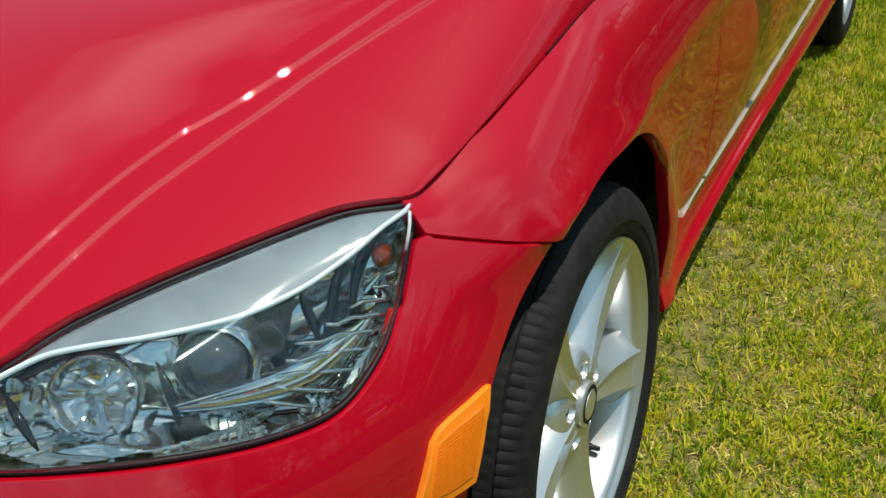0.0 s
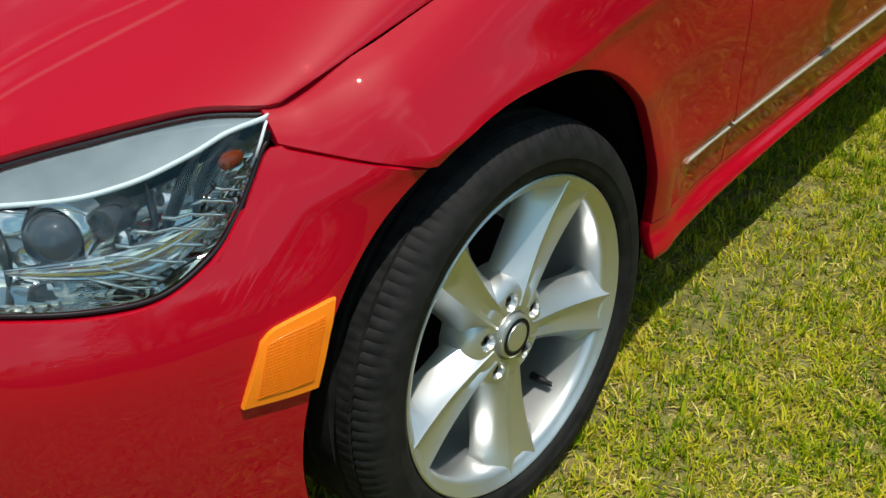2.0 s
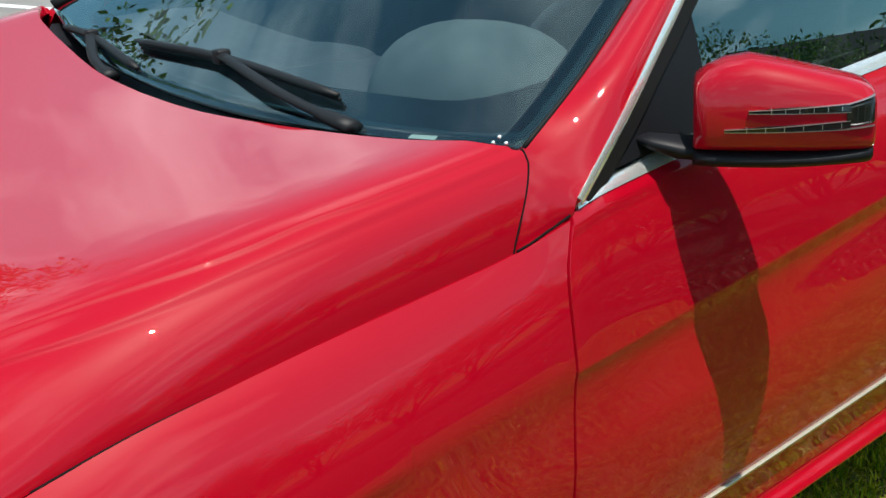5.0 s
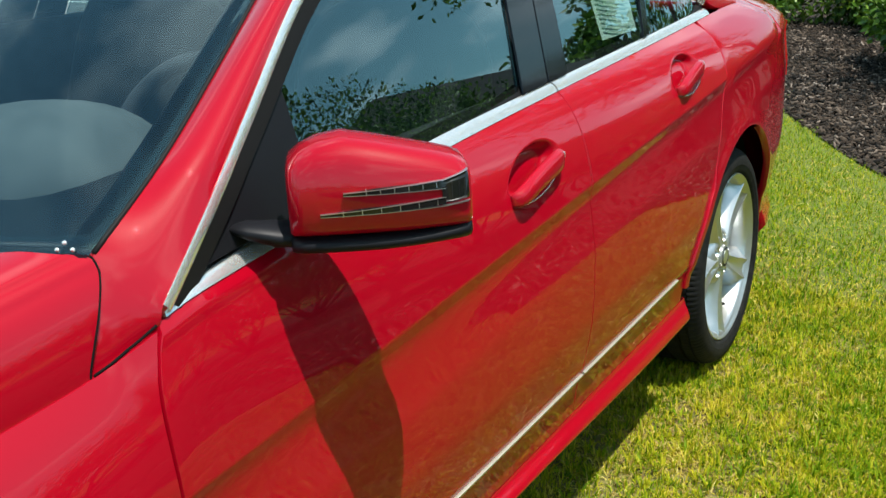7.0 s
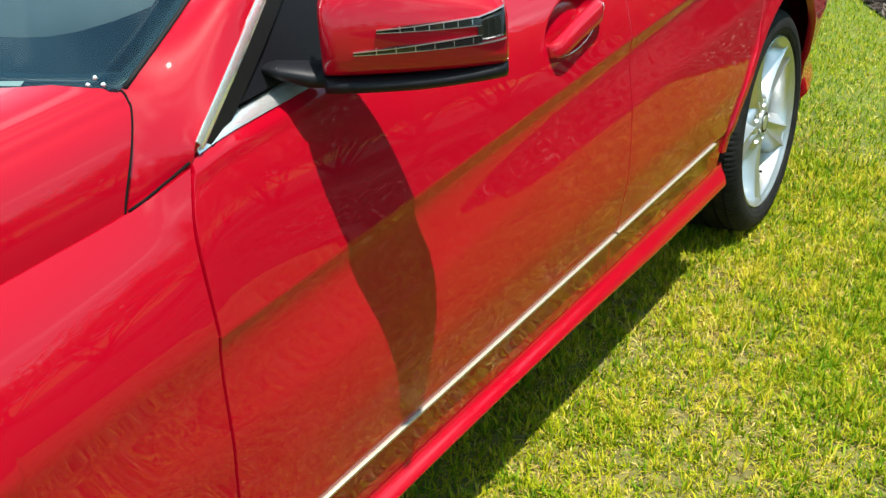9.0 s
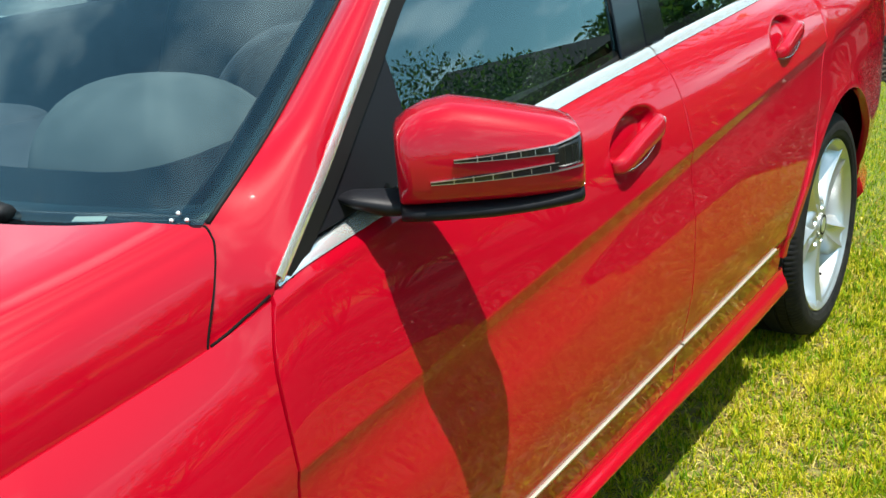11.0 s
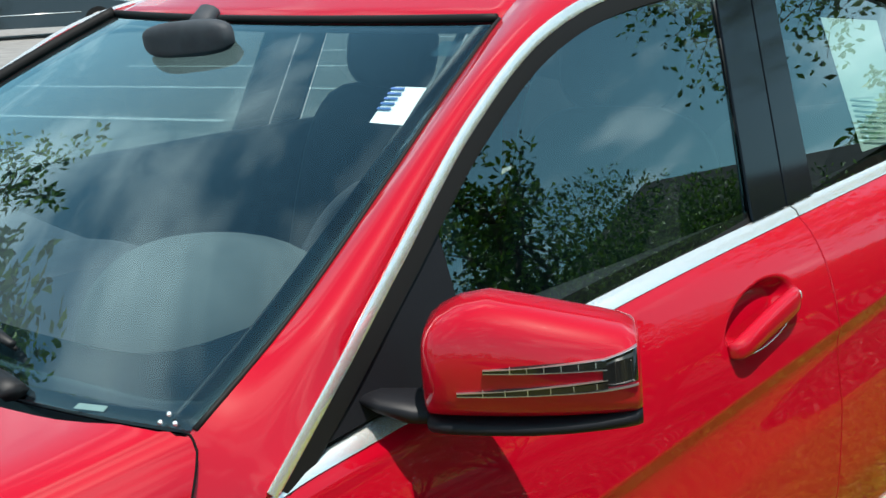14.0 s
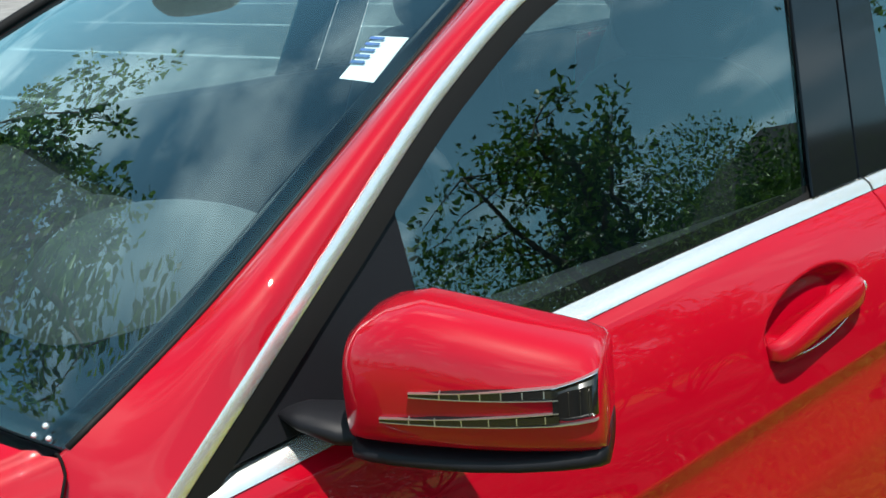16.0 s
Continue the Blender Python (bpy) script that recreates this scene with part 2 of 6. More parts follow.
def side(x, z):
    """A point of the flank, bumper or headlight skin, on the driver's side, at plan station x and height z."""
    p, n = plan_at(x)
    zc, zt = CREASE_Z(x), TOP_Z(x)
    drop = max(abs(p[1]) - TOP_Y(x), 0.0)
    if z < zc:
        e = min(max((0.52 - x) / 0.12, 0), 1) if x > 0.1 else 0
        plain = (0.080, 0.044, 0.0215, 0.0240, 0.0325 - 0.0025 * e, 0.0365 - 0.0065 * e, 0.0355 - 0.0070 * e, 0.0245 - 0.0050 * e, 0.0165 + 0.0015 * e, 0.0172, 0.0185, 0.0162, 0.0105, 0.0094, 0.0078, 0.0062, 0.0054, 0.0036, 0.0016, 0.0)
        scooped = (0.080, 0.044, 0.0215, 0.0240, 0.0325, 0.0365, 0.0355, 0.0245, 0.0165, 0.0120, 0.0042, -0.0036, -0.0054, -0.0016, 0.0028, 0.0046, 0.0042, 0.0020, 0.0006, 0.0)
        k = min(max((x - 0.45) / 0.45, 0), 1)
        k = k * k * (3 - 2 * k)
        flank = ease(z, (0.17, 0.235, 0.262, 0.285, 0.305, 0.320, 0.335, 0.404, 0.419, 0.445, 0.485, 0.54, zc - 0.14, zc - 0.10, zc - 0.06, zc - 0.036, zc - 0.024, zc - 0.012, zc - 0.005, zc), [a + (b - a) * k for a, b in zip(plain, scooped)])
    else:
        h = zt - zc
        flank = ease(z, (zc, zc + 0.3 * h, zc + 0.6 * h, zc + 0.85 * h, zt, zt + 0.1), (0.0, 0.14 * drop, 0.36 * drop, 0.68 * drop, drop, drop + 0.13))
    w = min(max((x + 0.40) / 0.25, 0), 1)
    w = w * w * (3 - 2 * w)
    d = flank * w
    if w < 1:
        d += (1 - w) * ease(z, (0.17, 0.24, 0.40, 0.52, 0.58, 0.64, 0.70, 0.76, 0.90), (0.05, 0.015, 0.0, 0.002, 0.012, 0.035, 0.066, 0.105, 0.24))
    return np.array([p[0] + n[0] * d, p[1] + n[1] * d, z])


HOOD_C = curve1([-0.84, -0.75, -0.6, -0.3, 0.0, 0.3, 0.52, 0.7], [0.64, 0.705, 0.79, 0.892, 0.953, 0.998, 1.022, 1.045])
HOOD_Y = curve1([-0.9, -0.6, -0.283, -0.22, -0.085, 0.065, 0.31, 0.57, 0.62], [0.5, 0.66, 0.737, 0.752, 0.770, 0.785, 0.796, 0.812, 0.815])
LINE_IN = curve1([-0.9, -0.515, -0.37, -0.305, -0.1, 0.18, 0.33, 0.41, 0.6], [0.40, 0.455, 0.488, 0.517, 0.61, 0.72, 0.745, 0.757, 0.772])
LINE_OUT = curve1([-0.9, -0.52, -0.375, -0.235, -0.05, 0.1, 0.3, 0.6], [0.43, 0.49, 0.525, 0.575, 0.662, 0.73, 0.762, 0.787])


def hood_z(x, y):
    ys, ze = HOOD_Y(x), SEAM_Z(x)
    s = min(abs(y) / ys, 1.0)
    k = min(max((x + 0.4) / 0.95, 0), 1)
    k = k * k * (3 - 2 * k)
    p = 2.6 + 30.0 * k ** 1.6
    z = ze + (HOOD_C(x) - ze) * (1 - s ** p) ** (1 / (1.25 + 0.75 * k)) - 0.006 * s * s * k
    for line in (LINE_IN, LINE_OUT):
        w = min(max((line(x) - abs(y)) / 0.0066 + 0.5, 0), 1)
        z += 0.0034 * w * w * (3 - 2 * w)
    return z


# greenhouse: the line outside the bright window trim, and the line where screens and roof begin
DLO = spline([(0.645, -0.828, 0.95), (0.757, -0.81, 1.041), (0.865, -0.78, 1.118), (1.035, -0.735, 1.237), (1.22, -0.70, 1.331), (1.45, -0.67, 1.377), (1.8, -0.655, 1.392), (2.2, -0.66, 1.36),
              (2.55, -0.69, 1.24), (2.82, -0.735, 1.03), (3.1, -0.735, 1.0)], 400)
RAIL = spline([(0.606, -0.777, 1.007), (0.75, -0.749, 1.077), (0.92, -0.706, 1.173), (1.09, -0.656, 1.267), (1.27, -0.601, 1.356), (1.42, -0.562, 1.404), (1.8, -0.55, 1.425), (2.2, -0.56, 1.405),
               (2.48, -0.585, 1.355), (2.8, -0.60, 1.19), (3.1, -0.62, 1.015)], 400)


def on(C, x):
    return np.array([x, np.interp(x, C[:, 0], C[:, 1]), np.interp(x, C[:, 0], C[:, 2])])


def screen(x, s):
    """The windscreen: x of its edge, s from -1 (driver's edge) to 1."""
    p = on(RAIL, x)
    k = min(max((x - 0.612) / 0.624, 0), 1)
    q = np.array([x - (0.105 - 0.065 * k) * (1 - s * s), -p[1] * s, p[2] + (0.012 + 0.024 * k + 0.036 * k * (1 - k)) * (1 - s * s)])
    return np.array(level(q, -p[1]))


# ---- more materials ----
def glass_material(name, tint, head_on, rough=0.0):
    """Thin pane: tinted clear, with a mirror sheen that grows towards grazing."""
    m = bpy.data.materials.new(name)
    m.use_nodes = True
    n, l = m.node_tree.nodes, m.node_tree.links
    n.remove(n["Principled BSDF"])
    t, g, f, w, k, x = (n.new(q) for q in ("ShaderNodeBsdfTransparent", "ShaderNodeBsdfGlossy", "ShaderNodeLayerWeight", "ShaderNodeMath", "ShaderNodeMath", "ShaderNodeMixShader"))
    t.inputs["Color"].default_value = (*tint, 1)
    g.inputs["Roughness"].default_value = rough
    g.inputs["Color"].default_value = (0.74, 0.96, 1.0, 1)
    f.inputs["Blend"].default_value = 0.5
    w.operation, w.inputs[1].default_value = "POWER", 4.0
    k.operation, k.inputs[1].default_value, k.inputs[2].default_value = "MULTIPLY_ADD", 1 - head_on, head_on
    l.new(f.outputs["Facing"], w.inputs[0])
    l.new(w.outputs[0], k.inputs[0])
    l.new(k.outputs[0], x.inputs["Fac"])
    l.new(t.outputs[0], x.inputs[1])
    l.new(g.outputs[0], x.inputs[2])
    l.new(x.outputs[0], n["Material Output"].inputs["Surface"])
    return m


SCREEN = glass_material("windscreen_glass", (0.62, 0.77, 0.78), 0.08)
WINDOW = glass_material("tinted_window", (0.36, 0.45, 0.45), 0.15)
LENS = glass_material("clear_lens", (0.95, 0.96, 0.96), 0.045, 0.02)
FRIT = material("black_frit", (0.005, 0.006, 0.008), 0.07, spec=0.32)
AMBER = material("amber_lens", (0.90, 0.22, 0.008), 0.3, 0, 0.6)
AMBER_PRISM = material("amber_prisms", (0.86, 0.17, 0.004), 0.25, 0, 0.7)
pn, pl = AMBER_PRISM.node_tree.nodes, AMBER_PRISM.node_tree.links
ptc, pvo, pbp = pn.new("ShaderNodeTexCoord"), pn.new("ShaderNodeTexVoronoi"), pn.new("ShaderNodeBump")
pvo.inputs["Scale"].default_value, pvo.inputs["Randomness"].default_value = 260, 0.0
pbp.inputs["Distance"].default_value = 0.0012
pl.new(ptc.outputs["Object"], pvo.inputs["Vector"])
pl.new(pvo.outputs["Distance"], pbp.inputs["Height"])
pl.new(pbp.outputs["Normal"], pn["Principled BSDF"].inputs["Normal"])
AMBER_DARK = material("amber_bulb", (0.13, 0.024, 0.006), 0.2, 0, 0.5)
TAIL = material("tail_lens", (0.45, 0.01, 0.01), 0.1, 0, 1.0)
MIRRORY = material("chromed_reflector", (0.70, 0.71, 0.69), 0.045, 0.97)
SATIN = material("satin_chrome", (0.66, 0.67, 0.66), 0.06, 0.96)
SMOKE = material("smoked_lens", (0.008, 0.008, 0.008), 0.08, 0, 0.3)
CABIN = speckle(material("cabin_plastic", (0.06, 0.065, 0.07), 0.7), (0.020, 0.024, 0.030), (0.030, 0.036, 0.043), 30)
SEAT = speckle(material("seat_leather", (0.05, 0.052, 0.055), 0.55), (0.014, 0.016, 0.018), (0.026, 0.029, 0.031), 12, bump=0.0006, bump_scale=300)
LIGHTGREY = speckle(material("pale_cabin_trim", (0.2, 0.21, 0.21), 0.7), (0.155, 0.185, 0.165), (0.20, 0.23, 0.21), 20)
# the dashboard's grey made paler: sunlight on the instrument hood put into its colour
HOOD_SUNLIT = speckle(material("sunlit_cabin_top", (0.11, 0.12, 0.12), 0.9, spec=0.1), (0.062, 0.078, 0.082), (0.08, 0.098, 0.102), 20)
PAPER = material("white_paper", (0.85, 0.87, 0.86), 0.6)
PAPER_GREEN = material("pale_green_paper", (0.62, 0.80, 0.70), 0.6)
INK = material("blue_ink", (0.05, 0.12, 0.30), 0.6)
INK_GREY = material("grey_ink", (0.25, 0.32, 0.30), 0.6)
INK_PALE = material("faded_ink", (0.40, 0.55, 0.48), 0.6)
BRAKE = material("brake_disc", (0.05, 0.045, 0.04), 0.5, 0.8)
ASPHALT = speckle(material("asphalt", (0.06, 0.06, 0.06), 0.9), (0.16, 0.153, 0.145), (0.215, 0.207, 0.196), 3.0, 8, bump=0.003, bump_scale=220)
LINE = speckle(material("white_line_paint", (0.7, 0.7, 0.68), 0.8), (0.55, 0.55, 0.53), (0.78, 0.78, 0.76), 20)
KERB = speckle(material("concrete", (0.4, 0.39, 0.36), 0.9), (0.33, 0.32, 0.29), (0.45, 0.44, 0.41), 8, bump=0.002, bump_scale=90)
SOIL = speckle(material("dark_soil", (0.03, 0.022, 0.016), 1.0), (0.02, 0.015, 0.01), (0.05, 0.036, 0.026), 14, bump=0.01, bump_scale=40)
BARK = speckle(material("bark", (0.10, 0.075, 0.05), 0.95), (0.06, 0.045, 0.03), (0.15, 0.12, 0.09), 18, bump=0.006, bump_scale=40)
ROOFING = speckle(material("dark_shingles", (0.035, 0.033, 0.032), 0.9), (0.010, 0.010, 0.010), (0.022, 0.021, 0.020), 6, bump=0.004, bump_scale=30)
BRICKY = speckle(material("brown_brick_wall", (0.16, 0.07, 0.05), 0.9), (0.12, 0.055, 0.04), (0.20, 0.09, 0.06), 5, bump=0.003, bump_scale=60)
NAVY = material("black_car_paint", (0.008, 0.009, 0.012), 0.3, 0, 1.0)


def by_island(name, stops, rough=0.6, patch=None, spec=0.3, through=0.0):
    """Many small pieces: each takes its own tone, and broad patches shift the choice."""
    m = material(name, stops[0][1], rough, spec=spec)
    n, l = m.node_tree.nodes, m.node_tree.links
    b = n["Principled BSDF"]
    g = n.new("ShaderNodeNewGeometry")
    r = n.new("ShaderNodeValToRGB")
    while len(r.color_ramp.elements) < len(stops):
        r.color_ramp.elements.new(0.5)
    for e, (p, c) in zip(r.color_ramp.elements, stops):
        e.position, e.color = p, (*c, 1)
    fac = g.outputs["Random Per Island"]
    if patch:
        tc, nz, ad, mu = n.new("ShaderNodeTexCoord"), n.new("ShaderNodeTexNoise"), n.new("ShaderNodeMath"), n.new("ShaderNodeMath")
        nz.inputs["Scale"].default_value, nz.inputs["Detail"].default_value = patch[0], 3
        l.new(tc.outputs["Object"], nz.inputs["Vector"])
        mu.operation, mu.inputs[1].default_value = "MULTIPLY_ADD", patch[1]
        mu.inputs[2].default_value = -0.5 * patch[1]
        l.new(nz.outputs["Fac"], mu.inputs[0])
        ad.operation = "ADD"
        l.new(fac, ad.inputs[0])
        l.new(mu.outputs[0], ad.inputs[1])
        fac = ad.outputs[0]
    l.new(fac, r.inputs["Fac"])
    l.new(r.outputs["Color"], b.inputs["Base Color"])
    if through:
        tr, mx = n.new("ShaderNodeBsdfTranslucent"), n.new("ShaderNodeMixShader")
        l.new(r.outputs["Color"], tr.inputs["Color"])
        mx.inputs["Fac"].default_value = through
        l.new(b.outputs[0], mx.inputs[1])
        l.new(tr.outputs[0], mx.inputs[2])
        l.new(mx.outputs[0], n["Material Output"].inputs["Surface"])
    return m


BLADES = by_island("grass_blades", [(0.0, (0.09, 0.18, 0.004)), (0.3, (0.24, 0.33, 0.006)), (0.6, (0.44, 0.45, 0.012)), (0.85, (0.58, 0.50, 0.025)), (1.0, (0.62, 0.50, 0.07))], 0.6, (8.0, 1.5), 0.12, 0.35)
GREEN_BLADES = by_island("green_blades", [(0.0, (0.05, 0.13, 0.003)), (0.35, (0.13, 0.26, 0.004)), (0.7, (0.25, 0.36, 0.007)), (1.0, (0.42, 0.42, 0.02))], 0.55, (0.6, 0.9), 0.12, 0.35)
STRAW = by_island("dry_grass", [(0.0, (0.20, 0.13, 0.04)), (0.4, (0.38, 0.29, 0.06)), (0.8, (0.58, 0.48, 0.10)), (1.0, (0.68, 0.58, 0.20))], 0.7, (6.0, 0.8), 0.1, 0.2)
THATCH = by_island("dead_thatch", [(0.0, (0.12, 0.08, 0.025)), (0.5, (0.30, 0.22, 0.065)), (1.0, (0.48, 0.38, 0.13))], 0.8, (9.0, 0.8), 0.1, 0.1)
LEAVES = by_island("shrub_leaves", [(0.0, (0.02, 0.055, 0.006)), (0.5, (0.06, 0.14, 0.012)), (1.0, (0.19, 0.32, 0.03))], 0.4, (3.0, 0.5), 0.4, 0.3)
CHIPS = by_island("bark_chips", [(0.0, (0.010, 0.008, 0.006)), (0.6, (0.042, 0.030, 0.021)), (0.9, (0.11, 0.082, 0.06)), (1.0, (0.26, 0.21, 0.17))], 0.9)

# ---- ground ----
BED = spline([(13, 2.1), (9, 0.9), (7.7, 0.2), (6.3, -0.16), (5.5, -0.6), (5.0, -0.95), (4.5, -1.5), (4.05, -2.1), (3.4, -2.6), (2.4, -2.95), (1, -3.2), (-1, -3.3), (-5, -3.4), (-14, -3.6)], 200)


def relief(x, y):
    return 0.012 * noise.noise(Vector((x * 0.6, y * 0.6, 0))) + 0.006 * noise.noise(Vector((x * 3, y * 3, 4)))


def ground_sheet():
    bm = bmesh.new()
    xs = np.r_[-400, -150, -60, -25, np.linspace(-12, 14, 150), 25, 60, 150, 400]
    ys = np.r_[-400, -150, -60, -25, np.linspace(-9, 5.5, 90), 25, 60, 150, 400]
    grid(bm, [[(x, y, (relief(x, y) if -12.5 < x < 14.5 and -9.5 < y < 6 else 0.0) - 0.07 * (y > 2.75)) for x in xs] for y in ys])
    return tagged(part("ground", bm, GRASS_SOIL), "sunlit mown lawn with yellowed straw patches", "lawn", kind="structure")


ground_sheet()


def scatter(name, V, F, mat, label, category):
    me = bpy.data.meshes.new(name)
    me.vertices.add(len(V))
    me.vertices.foreach_set("co", V.astype(np.float32).ravel())
    k = F.shape[1]
    me.loops.add(F.size)
    me.loops.foreach_set("vertex_index", F.astype(np.int32).ravel())
    me.polygons.add(len(F))
    me.polygons.foreach_set("loop_start", np.arange(0, F.size, k, dtype=np.int32))
    me.update(calc_edges=True)
    me.materials.append(mat)
    return tagged(new(name, me), label, category, kind="stuff")


def grass(name, lo, hi, per_m2, rng, length, width, mat=None, fade=None):
    n = int((hi[0] - lo[0]) * (hi[1] - lo[1]) * per_m2)
    x, y = rng.uniform(lo[0], hi[0], n), rng.uniform(lo[1], hi[1], n)
    keep = y > np.interp(x, BED[::-1, 0], BED[::-1, 1])
    if fade:
        keep &= rng.uniform(0, 1, n) < np.clip((x + 0.5 * np.sin(y * 2.1 + x) - fade[0]) / (fade[1] - fade[0]), 0, 1)
    x, y = x[keep], y[keep]
    n = len(x)
    az, lean = rng.uniform(0, 2 * np.pi, n), np.abs(rng.normal(0.75, 0.4, n))
    h = length * rng.uniform(0.55, 1.25, n)
    w = width * rng.uniform(0.6, 1.3, n)
    d = np.c_[np.cos(az), np.sin(az)]
    s = np.c_[-d[:, 1], d[:, 0]]
    z0 = np.full(n, -0.012)
    mid_l, mid_h = h * 0.5 * np.sin(lean * 0.6), h * 0.5 * np.cos(lean * 0.6)
    tip_l, tip_h = mid_l + h * 0.5 * np.sin(np.minimum(lean * 1.6, 1.9)), mid_h + h * 0.5 * np.cos(np.minimum(lean * 1.6, 1.75))
    b = np.c_[x, y]
    V = np.stack([np.c_[b - s * w[:, None], z0], np.c_[b + s * w[:, None], z0],
                  np.c_[b + d * mid_l[:, None] + s * w[:, None] * 0.85, z0 + mid_h], np.c_[b + d * mid_l[:, None] - s * w[:, None] * 0.85, z0 + mid_h],
                  np.c_[b + d * tip_l[:, None], z0 + tip_h]], 1).reshape(-1, 3)
    i = np.arange(n)[:, None] * 5
    F = np.concatenate([i + [0, 1, 2], i + [0, 2, 3], i + [3, 2, 4]])
    return scatter(name, V, F, mat or BLADES, "short green and straw-yellow grass blades", "grass")


def tufts(name, lo, hi, per_m2, blades, rng, length, width, mat=None, lay=0.0, label="short green and straw-yellow grass tufts"):
    """Grass in tufts: blades fan out from uneven centres, which gather where the sward is thick."""
    n = int((hi[0] - lo[0]) * (hi[1] - lo[1]) * per_m2)
    cx, cy = rng.uniform(lo[0], hi[0], n), rng.uniform(lo[1], hi[1], n)
    thick = 0.5 + 0.5 * np.sin(cx * 9.1 + 2.3 * np.sin(cy * 7.7)) * np.sin(cy * 11.3 + 1.9 * np.sin(cx * 6.1))
    keep = (cy > np.interp(cx, BED[::-1, 0], BED[::-1, 1])) & (rng.uniform(0, 1, n) < 0.45 + 0.75 * thick)
    cx, cy = cx[keep], cy[keep]
    vigour = rng.uniform(0.6, 1.25, len(cx))
    k = np.repeat(np.arange(len(cx)), blades)
    m = len(k)
    az = rng.uniform(0, 2 * np.pi, m)
    spread = np.abs(rng.normal(0, 0.011, m))
    d = np.c_[np.cos(az), np.sin(az)]
    b = np.c_[cx[k], cy[k]] + d * spread[:, None]
    turn = az + rng.normal(0, 0.5, m)
    d = np.c_[np.cos(turn), np.sin(turn)]
    q = np.c_[-d[:, 1], d[:, 0]]
    h = length * vigour[k] * rng.uniform(0.5, 1.3, m)
    w = (width * rng.uniform(0.6, 1.3, m))[:, None]
    lean = np.clip(0.35 + spread * 30 + rng.normal(0, 0.3, m) + lay, 0.05, 1.5)
    a1, a2 = lean * 0.7, np.minimum(lean * 1.5, 1.75)
    l1, h1 = h * 0.5 * np.sin(a1), h * 0.5 * np.cos(a1)
    l2, h2 = l1 + h * 0.5 * np.sin(a2), h1 + h * 0.5 * np.cos(a2)
    z = np.full(m, -0.008)
    V = np.stack([np.c_[b - q * w, z], np.c_[b + q * w, z], np.c_[b + d * l1[:, None] + q * w * 0.85, z + h1],
                  np.c_[b + d * l1[:, None] - q * w * 0.85, z + h1], np.c_[b + d * l2[:, None], z + np.maximum(h2, 0.004)]], 1).reshape(-1, 3)
    i = np.arange(m)[:, None] * 5
    F = np.concatenate([i + [0, 1, 2], i + [0, 2, 3], i + [3, 2, 4]])
    return scatter(name, V, F, mat or BLADES, label, "grass")


rng = np.random.default_rng(5)
tufts("grass", (-0.5, -2.0), (3.4, -0.42), 4300, 9, rng, 0.031, 0.0018)
tufts("grass", (-0.5, -2.0), (3.4, -0.42), 1500, 5, rng, 0.036, 0.0015, STRAW, 0.7, "dry straw-coloured grass lying in the sward")
tufts("grass", (-0.5, -2.0), (3.4, -0.42), 2500, 6, rng, 0.027, 0.0018, THATCH, 1.0, "brown dead thatch under the grass")
tufts("grass", (1.2, -2.6), (3.4, -0.55), 700, 8, rng, 0.036, 0.0021, GREEN_BLADES, 0.0, "fresh green grass tufts")
tufts("grass", (1.6, -2.8), (4.2, -1.2), 1700, 8, rng, 0.038, 0.0022, GREEN_BLADES, 0.0, "fresh green grass tufts")
grass("grass", (3.2, -2.3), (6.2, 0.2), 9000, rng, 0.042, 0.0020, None, (6.4, 3.2))
tufts("grass", (3.2, -2.3), (5.2, 0.2), 500, 6, rng, 0.048, 0.0022, STRAW, 0.75, "dry straw-coloured grass lying in the sward")
grass("grass", (2.9, -2.7), (6.0, 0.6), 12000, rng, 0.044, 0.0022, GREEN_BLADES, (2.9, 4.6))
grass("grass", (6.0, -0.6), (10.0, 2.5), 3500, rng, 0.045, 0.003, GREEN_BLADES)
grass("grass", (-5.0, -0.42), (4.6, 2.85), 1300, rng, 0.05, 0.0036)
grass("grass", (-5.0, -3.2), (-0.5, -0.42), 2500, rng, 0.05, 0.0032)
grass("grass", (-2.5, -3.2), (3.6, -2.0), 5000, rng, 0.04, 0.0025)


def mulch_bed():
    bm = bmesh.new()
    rows = []
    for v in np.linspace(0, 1, 24):
        row = []
        for x, y in BED[::2]:
            t = np.array([1.0, -0.9]) / 1.345 if x > 3 else np.array([0.0, -1.0])
            q = np.array([x, y]) + t * v * 12.0
            row.append((q[0], q[1], 0.008 + 0.05 * min(v * 8, 1) + 0.04 * noise.noise(Vector((q[0] * 2, q[1] * 2, 1)))))
        rows.append(row)
    grid(bm, rows)
    return tagged(part("mulch_bed", bm, SOIL), "dark bark-mulched planting bed beside the lawn", "flower bed", kind="structure")


mulch_bed()


